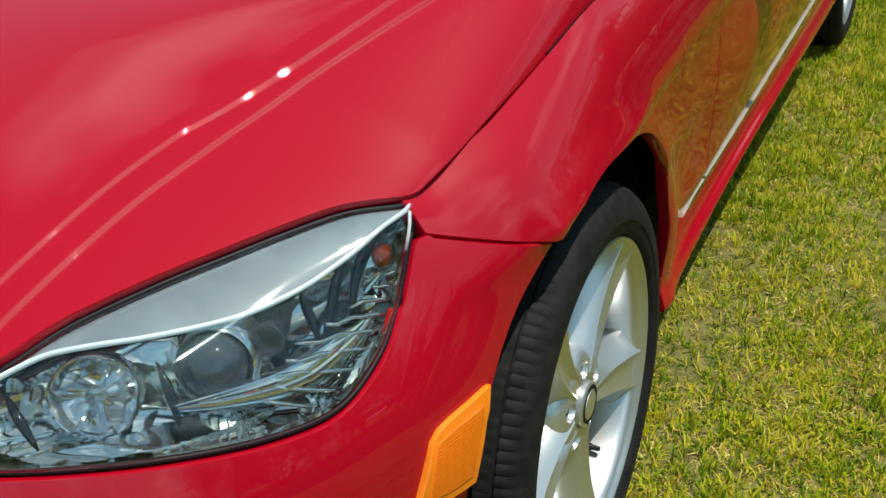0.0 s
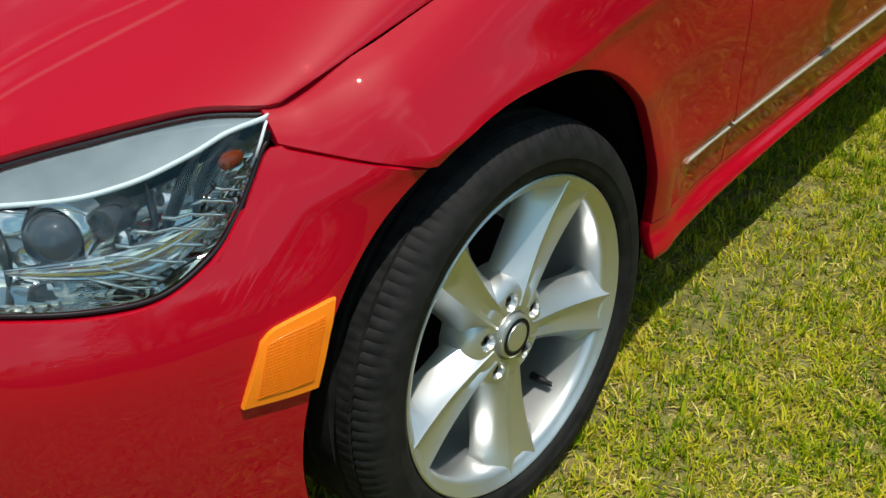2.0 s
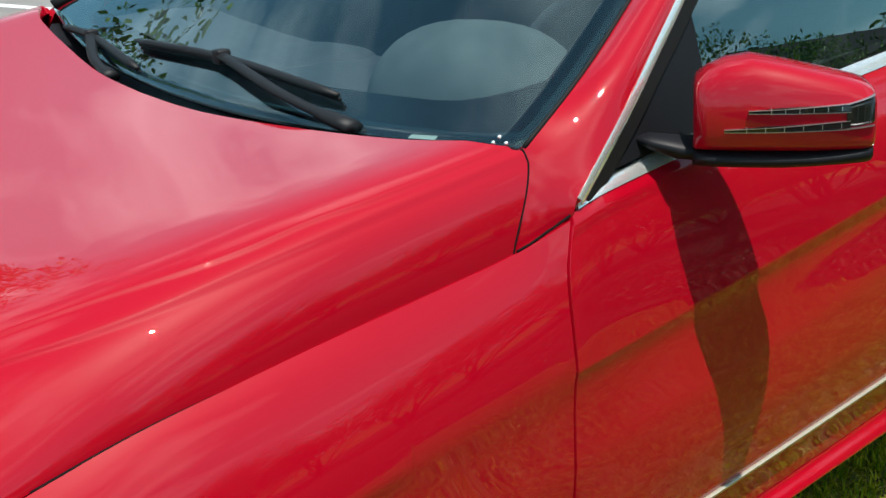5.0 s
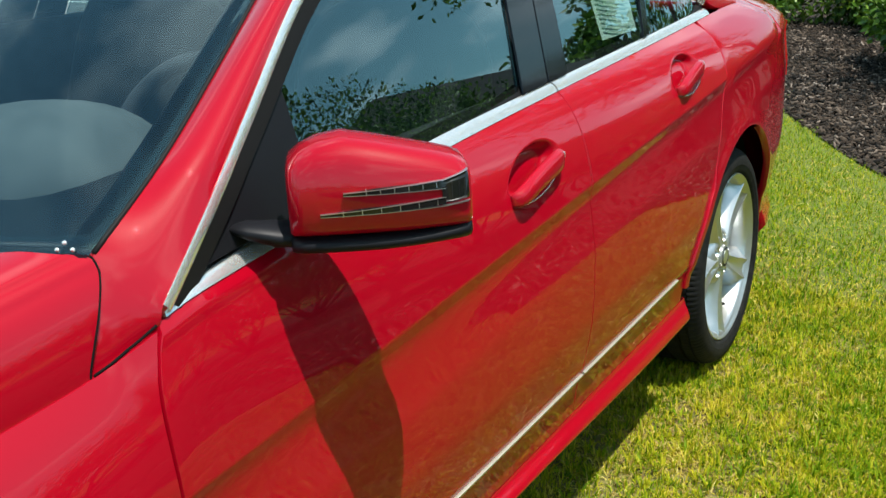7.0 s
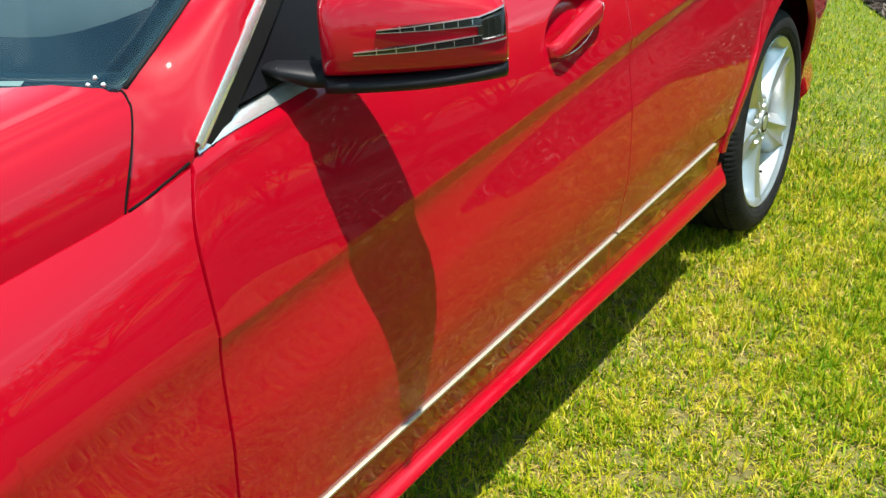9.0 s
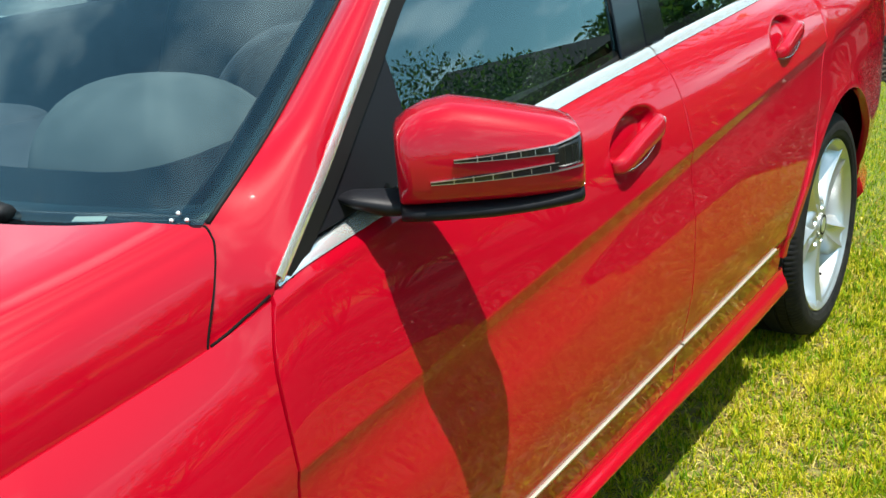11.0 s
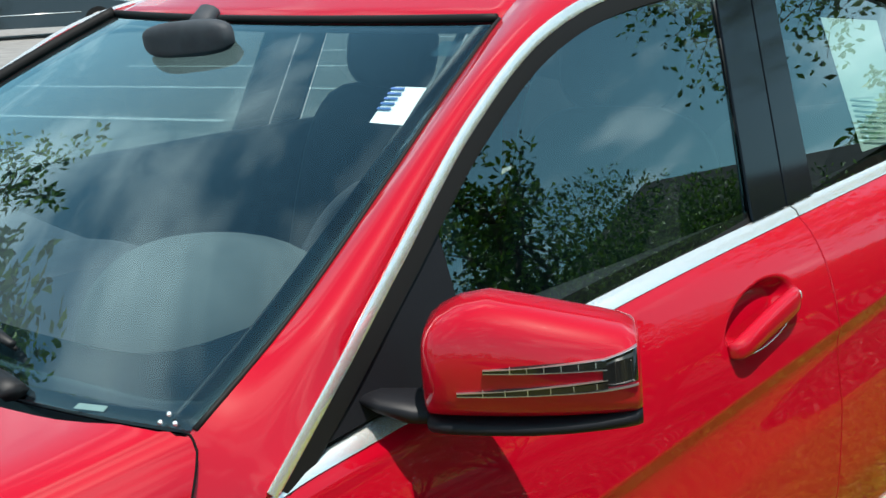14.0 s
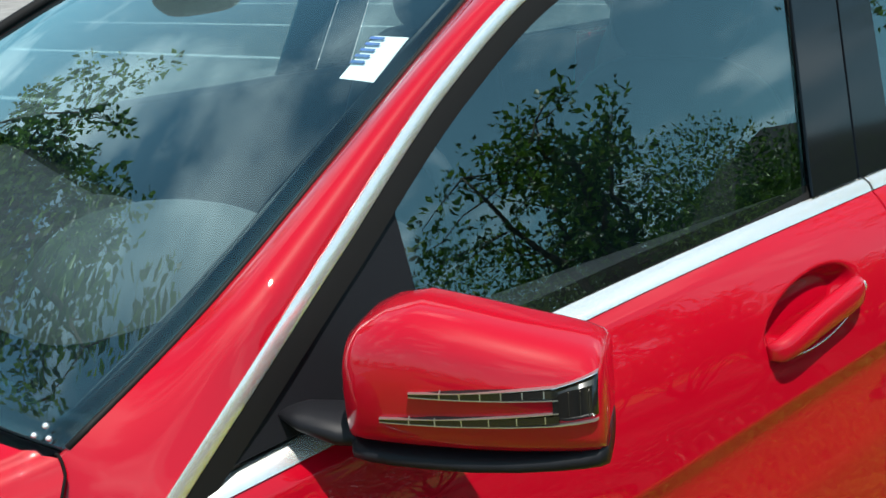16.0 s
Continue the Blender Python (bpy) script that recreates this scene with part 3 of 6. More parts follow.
def chips(n):
    x = np.r_[rng.uniform(3.0, 9.5, n), rng.uniform(-9, 4.5, n)]
    off = np.abs(rng.normal(0, 1.1, len(x)))
    y0 = np.interp(x, BED[::-1, 0], BED[::-1, 1])
    y = y0 - off
    z = 0.055 + rng.uniform(-0.01, 0.03, len(x)) - 0.05 * np.exp(-off * 6)
    a, p = rng.uniform(0, 2 * np.pi, len(x)), rng.normal(0, 0.35, len(x))
    L, W = rng.uniform(0.008, 0.028, len(x)), rng.uniform(0.003, 0.008, len(x))
    d = np.c_[np.cos(a) * np.cos(p), np.sin(a) * np.cos(p), np.sin(p)]
    s = np.c_[-np.sin(a), np.cos(a), rng.normal(0, 0.3, len(x))]
    c = np.c_[x, y, z]
    u = np.c_[np.zeros((len(x), 2)), np.full(len(x), 0.004)]
    V = np.stack([c - d * L[:, None] - s * W[:, None], c + d * L[:, None] - s * W[:, None] * 0.7, c + d * L[:, None] * 0.9 + s * W[:, None], c - d * L[:, None] + s * W[:, None]], 1)
    near = np.r_[0:n, n:2 * n:3]
    V = np.concatenate([V + u[:, None], V - u[:, None]], 1)[near].reshape(-1, 3)
    i = np.arange(len(near))[:, None] * 8
    F = np.concatenate([i + q for q in ([0, 1, 2, 3], [0, 4, 5, 1], [1, 5, 6, 2], [2, 6, 7, 3], [3, 7, 4, 0])])
    scatter("mulch", V, F, CHIPS, "loose brown shredded bark chips", "mulch")


chips(19000)


def car_park():
    bm = bmesh.new()
    box(bm, (-60, 3.1, -0.3), (70, 62, -0.035))
    tagged(part("road", bm, ASPHALT, smooth=False), "grey asphalt car park", "car park", kind="structure")
    bm = bmesh.new()
    box(bm, (-60, 2.9, -0.3), (70, 3.1, 0.03), 0.02)
    tagged(part("kerb", bm, KERB, smooth=False), "pale concrete kerb along the car park", "kerb", kind="structure")
    for k in range(-2, 9):
        bm = bmesh.new()
        box(bm, (-0.055, -3.4, -0.035), (0.055, 3.6, -0.031))
        bmesh.ops.transform(bm, matrix=Matrix.Translation((1.66 + 2.51 * k, 10.2, 0)) @ Matrix.Rotation(radians(22.7), 4, "Z"), verts=bm.verts)
        tagged(part("parking_line", bm, LINE, smooth=False), "white painted parking bay line on the asphalt", "road marking", "parking bay lines", kind="structure")


car_park()

# ---- the car ----
car = empty("car", UPRIGHT, label="glossy red four-door sedan parked on the lawn", category="car")


def both(name, pts, mat, label="", depth=0.02, lip=0.003, parents=(None, None), sharp=50):
    """A panel on the driver's side, and its twin across the car."""
    P = np.array(pts, float)
    return [part(name, shell(P * (1, s, 1), depth, lip), mat, par or car, label, sharp=sharp) for s, par in zip((1, -1), parents)]


def sheet(xl, xr, zlo, zhi, nu=40, nv=24, dent=None, us=None, vs=None, turns=4):
    """Points of the flank between two upright edges and two level edges, each a function."""
    rows = []
    for v in (vs if vs is not None else np.linspace(0, 1, nv)):
        row = []
        z = 0.6
        for u in (us if us is not None else np.linspace(0, 1, nu)):
            for k in range(turns):
                x = xl(z) + (xr(z) - xl(z)) * u
                z = z * (0.5 if k > 3 else 0) + (zlo(x) + (zhi(x) - zlo(x)) * v) * (0.5 if k > 3 else 1)
            p = side(x, z)
            if dent:
                p[1] += dent(x, z)
            row.append(p)
        rows.append(row)
    return rows


AR = 0.385


def arch_z(x, cx, r=AR):
    t = x - cx
    if cx == 0 and t > 0:
        return RW + r * max(1 - (t / 0.352) ** 2.3, 0.0) ** (1 / 2.3)
    return RW + math.sqrt(max(r * r - t * t, 0.0))


SILL = lambda x: 0.326 - 0.003 * (x - 0.8)
DOOR_A = curve1([0.2, 0.4, 0.55, 0.7, 0.85, 0.93, 1.0], [0.598, 0.603, 0.607, 0.610, 0.614, 0.640, 0.66])
DOOR_B = curve1([0.3, 0.41, 0.66, 0.87, 0.98, 1.02], [1.68, 1.684, 1.703, 1.713, 1.728, 1.73])
FA = np.r_[np.linspace(-0.318, -0.158, 11)[:-1], -AR * np.cos(np.linspace(math.acos(0.158 / AR), math.pi / 2, 18)), 0.352 * np.sin(np.linspace(0.08, 1.56, 46)) ** 0.9, np.linspace(0.356, 0.595, 14)]


def fender_low(x):
    if x < -0.158:
        return 0.7265 - (x + 0.309) / 0.151 * 0.062
    return max(arch_z(x, 0), SILL(x) + 0.003)


def arch_flare(x, z, cx):
    """The wheel arch's rolled lip stands a little proud."""
    r = math.hypot(x - cx, z - RW)
    return -0.009 * math.exp(-((r - AR) / 0.035) ** 2)


def fender():
    rows = []
    for v in np.linspace(0, 1, 34) ** 1.3:
        row = []
        for x in FA:
            lo, hi = fender_low(x), TOP_Z(x + max(0, x - 0.355) / 0.24 * 0.030) - 0.0015
            z = lo + (hi - lo) * v
            xx = x
            if x > 0.355:
                xx = 0.355 + (x - 0.355) * (DOOR_A(z) - 0.005 - 0.355) / (0.595 - 0.355)
            p = side(xx, z)
            p[1] += arch_flare(xx, z, 0) if x > -0.19 else 0
            row.append(p)
        rows.append(row)
    return rows


both("fender", fender(), RED, "glossy red front fender with a rolled arch lip")


def bowl(cx, cz, a, b, tilt, deep):
    ct, st = math.cos(tilt), math.sin(tilt)

    def d(x, z):
        u, w = (x - cx) * ct + (z - cz) * st, -(x - cx) * st + (z - cz) * ct
        r = math.sqrt((u / a) ** 2 + (w / b) ** 2)
        t = min(max((1.04 - r) / 0.40, 0), 1)
        return deep * t * t * (3 - 2 * t)
    return d


HF, HR = (1.496, 0.879), (2.330, 0.911)
UF = np.r_[np.linspace(0, 0.66, 60), np.linspace(0.666, 0.94, 125), np.linspace(0.95, 1, 8)]
UR = np.r_[np.linspace(0, 0.62, 40), np.linspace(0.63, 0.98, 105), 0.99, 1.0]
VD = np.r_[np.linspace(0, 0.66, 44), np.linspace(0.666, 0.985, 84), 1.0]
front_doors = both("front_door", sheet(lambda z: DOOR_A(z), lambda z: DOOR_B(z) - 0.0025, lambda x: SILL(x) + 0.003, lambda x: TOP_Z(x), dent=bowl(HF[0] + 0.005, HF[1] + 0.004, 0.106, 0.041, 0.15, 0.026), us=UF, vs=VD), RED, "glossy red front door")


def rear_door_edge(z):
    return 2.76 - math.sqrt(max(0.408 ** 2 - (min(z, 0.6) - RW) ** 2, 0)) + max(z - 0.6, 0) * 0.45


rear_doors = both("rear_door", sheet(lambda z: DOOR_B(z) + 0.0025, rear_door_edge, lambda x: SILL(x) + 0.003, lambda x: TOP_Z(x), dent=bowl(HR[0] + 0.005, HR[1] + 0.004, 0.100, 0.039, 0.15, 0.025), us=UR, vs=VD), RED, "glossy red rear door")


def quarter():
    rows = []
    angs = np.r_[np.linspace(math.pi - 0.11, 0.0, 60)]
    outs = []
    for a in angs:
        r = AR
        while True:
            x, z = WB + r * math.cos(a), RW + r * math.sin(a)
            if z > TOP_Z(x) or x < rear_door_edge(z) + 0.005 or x > 3.25:
                break
            r += 0.002
        outs.append(max(r, AR + 0.012))
    for v in np.linspace(0, 1, 22) ** 1.2:
        row = []
        for a, o in zip(angs, outs):
            r = AR + (o - AR) * v
            x, z = WB + r * math.cos(a), RW + r * math.sin(a)
            p = side(x, z)
            p[1] += arch_flare(x, z, WB)
            row.append(p)
        rows.append(row)
    return rows


both("rear_quarter", quarter(), RED, "glossy red rear quarter panel round the wheel arch")
tail = [[side(x, 0.21 + (TOP_Z(x) - 0.21) * v) for x in 3.252 + 0.497 * np.sin(np.linspace(0, math.pi / 2, 24))] for v in np.linspace(0, 1, 30)]
both("rear_bumper", tail, RED, "glossy red rear bumper and tail corner")
lamp = [[side(x, z) + np.array([0.006, -0.006, 0]) for x in 3.50 + 0.2 * np.sin(np.linspace(0, math.pi / 2, 12))] for z in np.linspace(0.72, 0.90, 8)]
both("tail_lamp", lamp, TAIL, "red tail lamp lens", depth=0.012)
SILL_LOW = curve1([0.30, 0.42, 0.60, 0.95, 1.50, 2.00, 2.40], [0.261, 0.266, 0.284, 0.297, 0.286, 0.266, 0.260])


def skirt():
    """The skirt's lower edge sweeps up between the wheels."""
    rows = []
    for v in np.linspace(0, 1, 16):
        row = []
        for x in np.linspace(0.350, 2.385, 60):
            p = side(x, 0.260 + (SILL(x) - 0.260) * v)
            p[1] += arch_flare(x, SILL(x), 0)
            p[2] = SILL_LOW(x) + (SILL(x) - SILL_LOW(x)) * v
            row.append(p)
        rows.append(row)
    return rows


both("side_sill", skirt(), RED, "red side skirt below the doors")


def under_tray():
    bm = bmesh.new()
    box(bm, (-0.62, -0.60, 0.19), (3.5, 0.60, 0.30), 0.03)
    box(bm, (0.40, -0.745, 0.23), (2.36, 0.745, 0.40), 0.03)
    part("underbody", bm, DARK, car, "black underbody", smooth=False)
    for n, lo, hi in (("inner_panel", (0.45, -0.80, 0.38), (2.33, -0.79, 0.90)), ("inner_panel", (0.45, 0.79, 0.38), (2.33, 0.80, 0.90)), ("engine_block", (-0.45, -0.42, 0.28), (0.50, 0.42, 0.70)), ("trunk_floor", (2.95, -0.60, 0.28), (3.62, 0.60, 0.90))):
        bm = bmesh.new()
        box(bm, lo, hi, 0.004)
        part(n, bm, DARK, car, smooth=False)
    for cx in (0, WB):
        for s in (1, -1):
            bm = bmesh.new()
            grid(bm, [[(cx + (AR + 0.02) * math.cos(a), s * y, RW + (AR + 0.02) * math.sin(a)) for a in np.linspace(-0.35, math.pi + 0.35, 30)] for y in (-0.785, -0.58)])
            grid(bm, [[(cx + r * math.cos(a), s * -0.58, RW + r * math.sin(a)) for a in np.linspace(-0.35, math.pi + 0.35, 30)] for r in (AR + 0.02, 0.02)])
            part("wheel_liner", bm, DARK, car, "black wheel arch liner")


under_tray()


def strip(path, w, t, mat, name, parents, label, rake=0.0):
    """A flat moulding along a path of the flank on both sides."""
    P = np.array(path)
    rows = [P + np.array([0, 0.004, -w / 2]), P + np.array([0, -t * 0.5, -w / 2]), P + np.array([0, -t, w * 0.3]), P + np.array([0, -t * 0.55, w / 2]), P + np.array([0, 0.004, w / 2])]
    for row in rows[:3]:
        row[0, 0] -= rake
    obs = []
    for s, par in zip((1, -1), parents):
        bm = bmesh.new()
        grid(bm, [[p * (1, s, 1) for p in r] for r in rows])
        ends = [[bm.verts.new(r[k] * (1, s, 1)) for r in rows] for k in (0, -1)]
        for e in ends:
            bm.faces.new(e)
        bmesh.ops.remove_doubles(bm, verts=bm.verts, dist=1e-5)
        obs.append(part(name, bm, mat, par, label, sharp=40))
    return obs


TRIM = material("brushed_trim", (0.55, 0.51, 0.40), 0.45, 0.7)


def lower_trim(x0, x1, parents, rake=0.0):
    xx = np.linspace(x0, x1, 30)
    strip([side(x, 0.4155 - 0.012 * max(0, (0.80 - x) / 0.35)) + np.array([0, -0.003, 0]) for x in xx], 0.0070, 0.004, TRIM, "trim_strip", parents, "bright metal trim strip", rake)


lower_trim(0.456, 0.585, (car, car), 0.012)
lower_trim(0.597, 1.679, front_doors)
lower_trim(1.686, 2.262, rear_doors)

# hood
YF = curve1([-0.80, -0.76, -0.72, -0.67, -0.63, -0.586, -0.544, -0.494, -0.447, -0.398, -0.347, -0.305, -0.283], [0.30, 0.38, 0.43, 0.47, 0.497, 0.519, 0.546, 0.580, 0.613, 0.646, 0.682, 0.721, 0.737])
XB = curve1([0, 0.1, 0.21, 0.32, 0.36, 0.40, 0.42, 0.5, 0.52], [0.468, 0.474, 0.500, 0.530, 0.548, 0.580, 0.592, 0.601, 0.601])


def hood_back(c):
    """Where the hood ends: along the screen, then down the gap beside the pillar."""
    if c < 0.52:
        return XB(c)
    y = np.interp(c, (0.52, 1.0), (0.793, 0.8135))
    return 0.5490 + 0.052 * min(max((hood_z(0.6, y) - 0.906) / (hood_z(0.6, 0.793) - 0.906), 0), 1)


CUTS = [0, 0.4, 0.405, 0.41, 0.415, 0.42, 0.50, 0.505, 0.51, 0.515, 0.52, 1.0]
cs = np.r_[np.linspace(0, 0.4, 20), [0.405, 0.41, 0.415, 0.42, 0.44, 0.46, 0.48, 0.50, 0.505, 0.51, 0.515], 1 - 0.48 * (1 - np.linspace(0, 1, 36)) ** 1.9]
extra = []
for u in np.linspace(0, 1, 120):
    row = []
    for c in np.r_[-cs[::-1], cs[1:]]:
        x = -0.80 + (hood_back(abs(c)) + 0.80) * u
        ym = HOOD_Y(x) if x > -0.283 else YF(x)
        yi, yo = LINE_IN(x), LINE_OUT(x)
        y = np.interp(abs(c), CUTS, np.minimum([0, yi - 0.0045, yi - 0.002, yi, yi + 0.002, yi + 0.0045, yo - 0.0045, yo - 0.002, yo, yo + 0.002, yo + 0.0045, ym], ym))
        row.append((x, math.copysign(y - 0.001, c), hood_z(x, y)))
    extra.append(row)
hood = part("hood", shell(levelled(extra), 0.022), RED, car, "long red hood with a raised crease on each side", sharp=50)

# dark lines along the panel edges stand in for the shade inside the gaps
for s in (1, -1):
    ends = [np.array(r[0]) * (1, s, 1) for r in extra]
    for path, r in (([p + np.array([0.0005, -0.0014 * s, 0.0006]) for p in ends if p[0] > -0.02], 0.0015), ([np.array(p) * (1, s, 1) + np.array([0.0016, 0, 0.0002]) for p, c in zip(extra[-1], -cs[::-1]) if c < -0.47], 0.0013)):
        bm = bmesh.new()
        tube(bm, path, r, 6)
        part("gap_shade", bm, DARK, hood, "thin dark line standing in for shade in the panel gap")
    bm = bmesh.new()
    tube(bm, [(side(x, TOP_Z(x)) + np.array([0, -0.0002, 0.0002])) * (1, s, 1) for x in np.linspace(0.558, 0.636, 8)], 0.0016, 6)
    part("gap_shade", bm, DARK, hood, "thin dark line standing in for shade in the panel gap")

# pillars and roof rail in one pressing, from the cowl corner to the tail
rows = [[np.array([0.536, -0.803, 0.872]) * (1 - v) + np.array([0.640, -0.810, 0.905]) * v for v in np.linspace(0, 1, 9)]]
for tau in np.linspace(0, 1, 7)[:-1]:
    a = np.array([0.553, -0.8095, 0.901]) * (1 - tau) + RAIL[0] * tau
    b = np.array([0.640, -0.826, 0.930]) * (1 - tau) + DLO[0] * tau
    rows.append([a * (1 - v) + b * v + np.array([-0.008, -0.013, 0.008]) * 4.6 * v * (1 - v) * (0.1 + 0.9 * tau ** 2) for v in np.linspace(0, 1, 9)])
for t in np.linspace(0, 1, 110):
    a, b = on(RAIL, 0.606 + t * 2.494), on(DLO, 0.645 + t * 2.455)
    k = np.array([-0.008, -0.013, 0.008]) * (1 - min(max((t - 0.25) / 0.2, 0), 1)) + np.array([0, -0.022, 0.02]) * min(max((t - 0.25) / 0.2, 0), 1)
    rows.append([a * (1 - v) + b * v + k * 4.6 * v * (1 - v) for v in np.linspace(0, 1, 9)])
P = np.array(rows)
for _ in range(40):
    Q = (P[:-2, 1:-1] + P[2:, 1:-1] + P[1:-1, :-2] + P[1:-1, 2:]) / 4
    w = np.clip((13 - np.arange(1, len(P) - 1)) / 7, 0, 1)[:, None, None]
    P[1:-1, 1:-1] = P[1:-1, 1:-1] * (1 - w) + Q * w
rows = list(P)
part("pillar_and_roof_rail", shell(rows, 0.02, 0.005), RED, car, "red windscreen pillar and roof rail", sharp=50)
flat = [[r[0] * (1 - v) + r[-1] * v - np.array([0, 0, 0.018 * v + 0.012 * 4 * v * (1 - v)]) for v in np.linspace(0, 1, 9)] for r in rows]
part("pillar_and_roof_rail", shell(np.array(flat) * (1, -1, 1), 0.02, 0.002), RED, car, "red windscreen pillar and roof rail", sharp=50)
both("pillar_trim", [[p + np.array([0.012, 0.03, -0.022]) for p in r[1:-1]] for r in rows[11:]], CABIN, "grey pillar lining inside the cabin", lip=0.001, depth=0.004)
roof = []
for u in np.linspace(0, 1, 40):
    row = []
    for s in np.linspace(-1, 1, 41):
        q = on(RAIL, 1.242 + (2.47 - 1.242) * u)
        row.append((q[0] - 0.04 * (1 - s * s) * (1 - u) ** 2 + 0.06 * (1 - s * s) * u * u, q[1] * s, q[2] + (0.038 + 0.022 * min(u * 4, 1) * (1 - u) ** 0.3) * (1 - s * s)))
    roof.append(row)
part("roof", shell(levelled(roof), 0.02), RED, car, "red roof")
rear = [[(x + 0.12 * (1 - s * s) * (0.5 + 0.5 * v), on(RAIL, x)[1] * s, on(RAIL, x)[2] + 0.012 * (1 - s * s)) for s in np.linspace(-1, 1, 25)] for v, x in zip(np.linspace(0, 1, 14), np.linspace(2.48, 3.06, 14))]
rear_glass = part("rear_window", shell(levelled(rear), 0.004, 0.001), WINDOW, car, "sloping rear window")
deck = [[(x, s * (TOP_Y(x) - 0.002), TOP_Z(x) + 0.03 * (1 - s * s) * (1 - 0.3 * u)) for s in np.linspace(-1, 1, 25)] for u, x in zip(np.linspace(0, 1, 14), np.linspace(3.04, 3.735, 14))]
part("trunk_lid", shell(levelled(deck), 0.02), RED, car, "red trunk lid")

# windscreen with its black border
xsw = np.linspace(0.612, 1.236, 40)
ws = [[screen(x, s * 0.992) for s in np.linspace(-1, 1, 41)] for x in xsw]
windshield = part("windshield", shell(ws, 0.004, 0.001), SCREEN, car, "curved windscreen reflecting sky and leaves")


def frit():
    bm = bmesh.new()
    off = np.array([0.004, 0, -0.006])

    def ring(k):
        out = []
        x0, x1 = 0.612 + k * 0.075, 1.236 - k * 0.02
        s1 = 0.992 - k * 0.062
        for s in np.linspace(-1, 1, 40):
            sm = max(abs(s) - 0.8, 0) / 0.2
            out.append(screen(x0 + k * 0.05 * sm ** 2, s * s1) + off)
        for x in np.linspace(x0, x1, 24)[1:-1]:
            out.append(screen(x + k * 0.05 * max(0, 1 - (x - x0) / 0.15) ** 2, s1) + off)
        for s in np.linspace(1, -1, 40):
            out.append(screen(x1, s * s1) + off)
        for x in np.linspace(x1, x0, 24)[1:-1]:
            out.append(screen(x + k * 0.05 * max(0, 1 - (x - x0) / 0.15) ** 2, -s1) + off)
        return out
    a, b = ring(0), ring(1)
    grid(bm, [a, b, [p - np.array([0, 0, 0.002]) for p in b], [p - np.array([0, 0, 0.002]) for p in a]], True)
    part("screen_border", bm, FRIT, windshield, "black printed border of the windscreen")


frit()

bm = bmesh.new()
tube(bm, [screen(1.237, s) + np.array([0, 0, 0.002]) for s in np.linspace(-0.99, 0.99, 40)], 0.006, 8)
part("screen_seal", bm, RUBBER, windshield, "black rubber seal at the edge of the windscreen")
for s, r in ((-1, 0.003), (1, 0.012)):
    bm = bmesh.new()
    tube(bm, [screen(x, s * 0.999) + np.array([0, 0, 0.001 if s < 0 else 0.004]) for x in np.linspace(0.612, 1.236, 30)], r, 8)
    ob = part("screen_seal", bm, RUBBER, windshield, "black rubber seal at the edge of the windscreen")

# driver's and passenger's side windows
def inset(d0, d1, x0, x1, n=140):
    """Two lines at given distances inside the window outline."""
    C = DLO[(DLO[:, 0] >= x0) & (DLO[:, 0] <= x1)]
    C = C[np.linspace(0, len(C) - 1, n).astype(int)]
    T = np.gradient(C, axis=0)
    T /= np.linalg.norm(T, axis=1, keepdims=True)
    B = np.array([side(p[0] + 0.05, TOP_Z(p[0])) + np.array([0, 0.01, -0.02]) for p in C]) - C
    B -= (B * T).sum(1, keepdims=True) * T
    B /= np.linalg.norm(B, axis=1, keepdims=True)
    return C + B * d0, C + B * d1


def ribbon(name, a, b, mat, parents, label, raise_mid=0.004, back=0.01):
    nrm = np.array([0, -0.93, 0.36])
    rows = [a - nrm * back, a + nrm * raise_mid * 0.3, (a + b) / 2 + nrm * raise_mid, b + nrm * raise_mid * 0.3, b - nrm * back]
    for s, par in zip((1, -1), parents):
        bm = bmesh.new()
        vs = grid(bm, [[p * (1, s, 1) for p in r] for r in rows])
        bm.faces.new([r[0] for r in vs])
        bm.faces.new([r[-1] for r in vs])
        part(name, bm, mat, par, label, sharp=45)


ribbon("window_trim", *inset(0.0005, 0.016, 0.64, 2.80), CHROME, (car, car), "bright metal trim round the windows", 0.004)
ribbon("window_seal", *inset(0.017, 0.040, 0.652, 2.74), RUBBER, (car, car), "black window frame and rubber seal", 0.001)
IN = inset(0.038, 0.040, 0.655, 2.72, 300)[0]


def belt(x, up=0.0):
    p = side(x, TOP_Z(x))
    q = on(DLO, min(max(x, 0.66), 2.81))
    d = (q - p) / np.linalg.norm(q - p)
    return p + np.array([0, d[1], d[2]]) * up


def belt_trim(x0, x1, parents):
    xx = np.linspace(x0, x1, 60)
    a = np.array([belt(x, 0.001) for x in xx])
    b = np.array([belt(x, 0.001 + 0.016 * min(1, 0.6 + (x - x0) * 2.0 if x0 < 0.7 else 1)) + np.array([0, 0.012, 0.001]) for x in xx])
    ribbon("belt_trim", a, b, CHROME, parents, "bright metal trim strip under the windows", 0.005)
    c = np.array([belt(x, 0.018) + np.array([0, 0.013, 0]) for x in xx])
    d = np.array([belt(x, 0.034) + np.array([0, 0.018, 0]) for x in xx])
    ribbon("belt_seal", c, d, RUBBER, parents, "black rubber window seal", 0.001)


belt_trim(0.650, 1.724, front_doors)
belt_trim(1.730, 2.80, rear_doors)


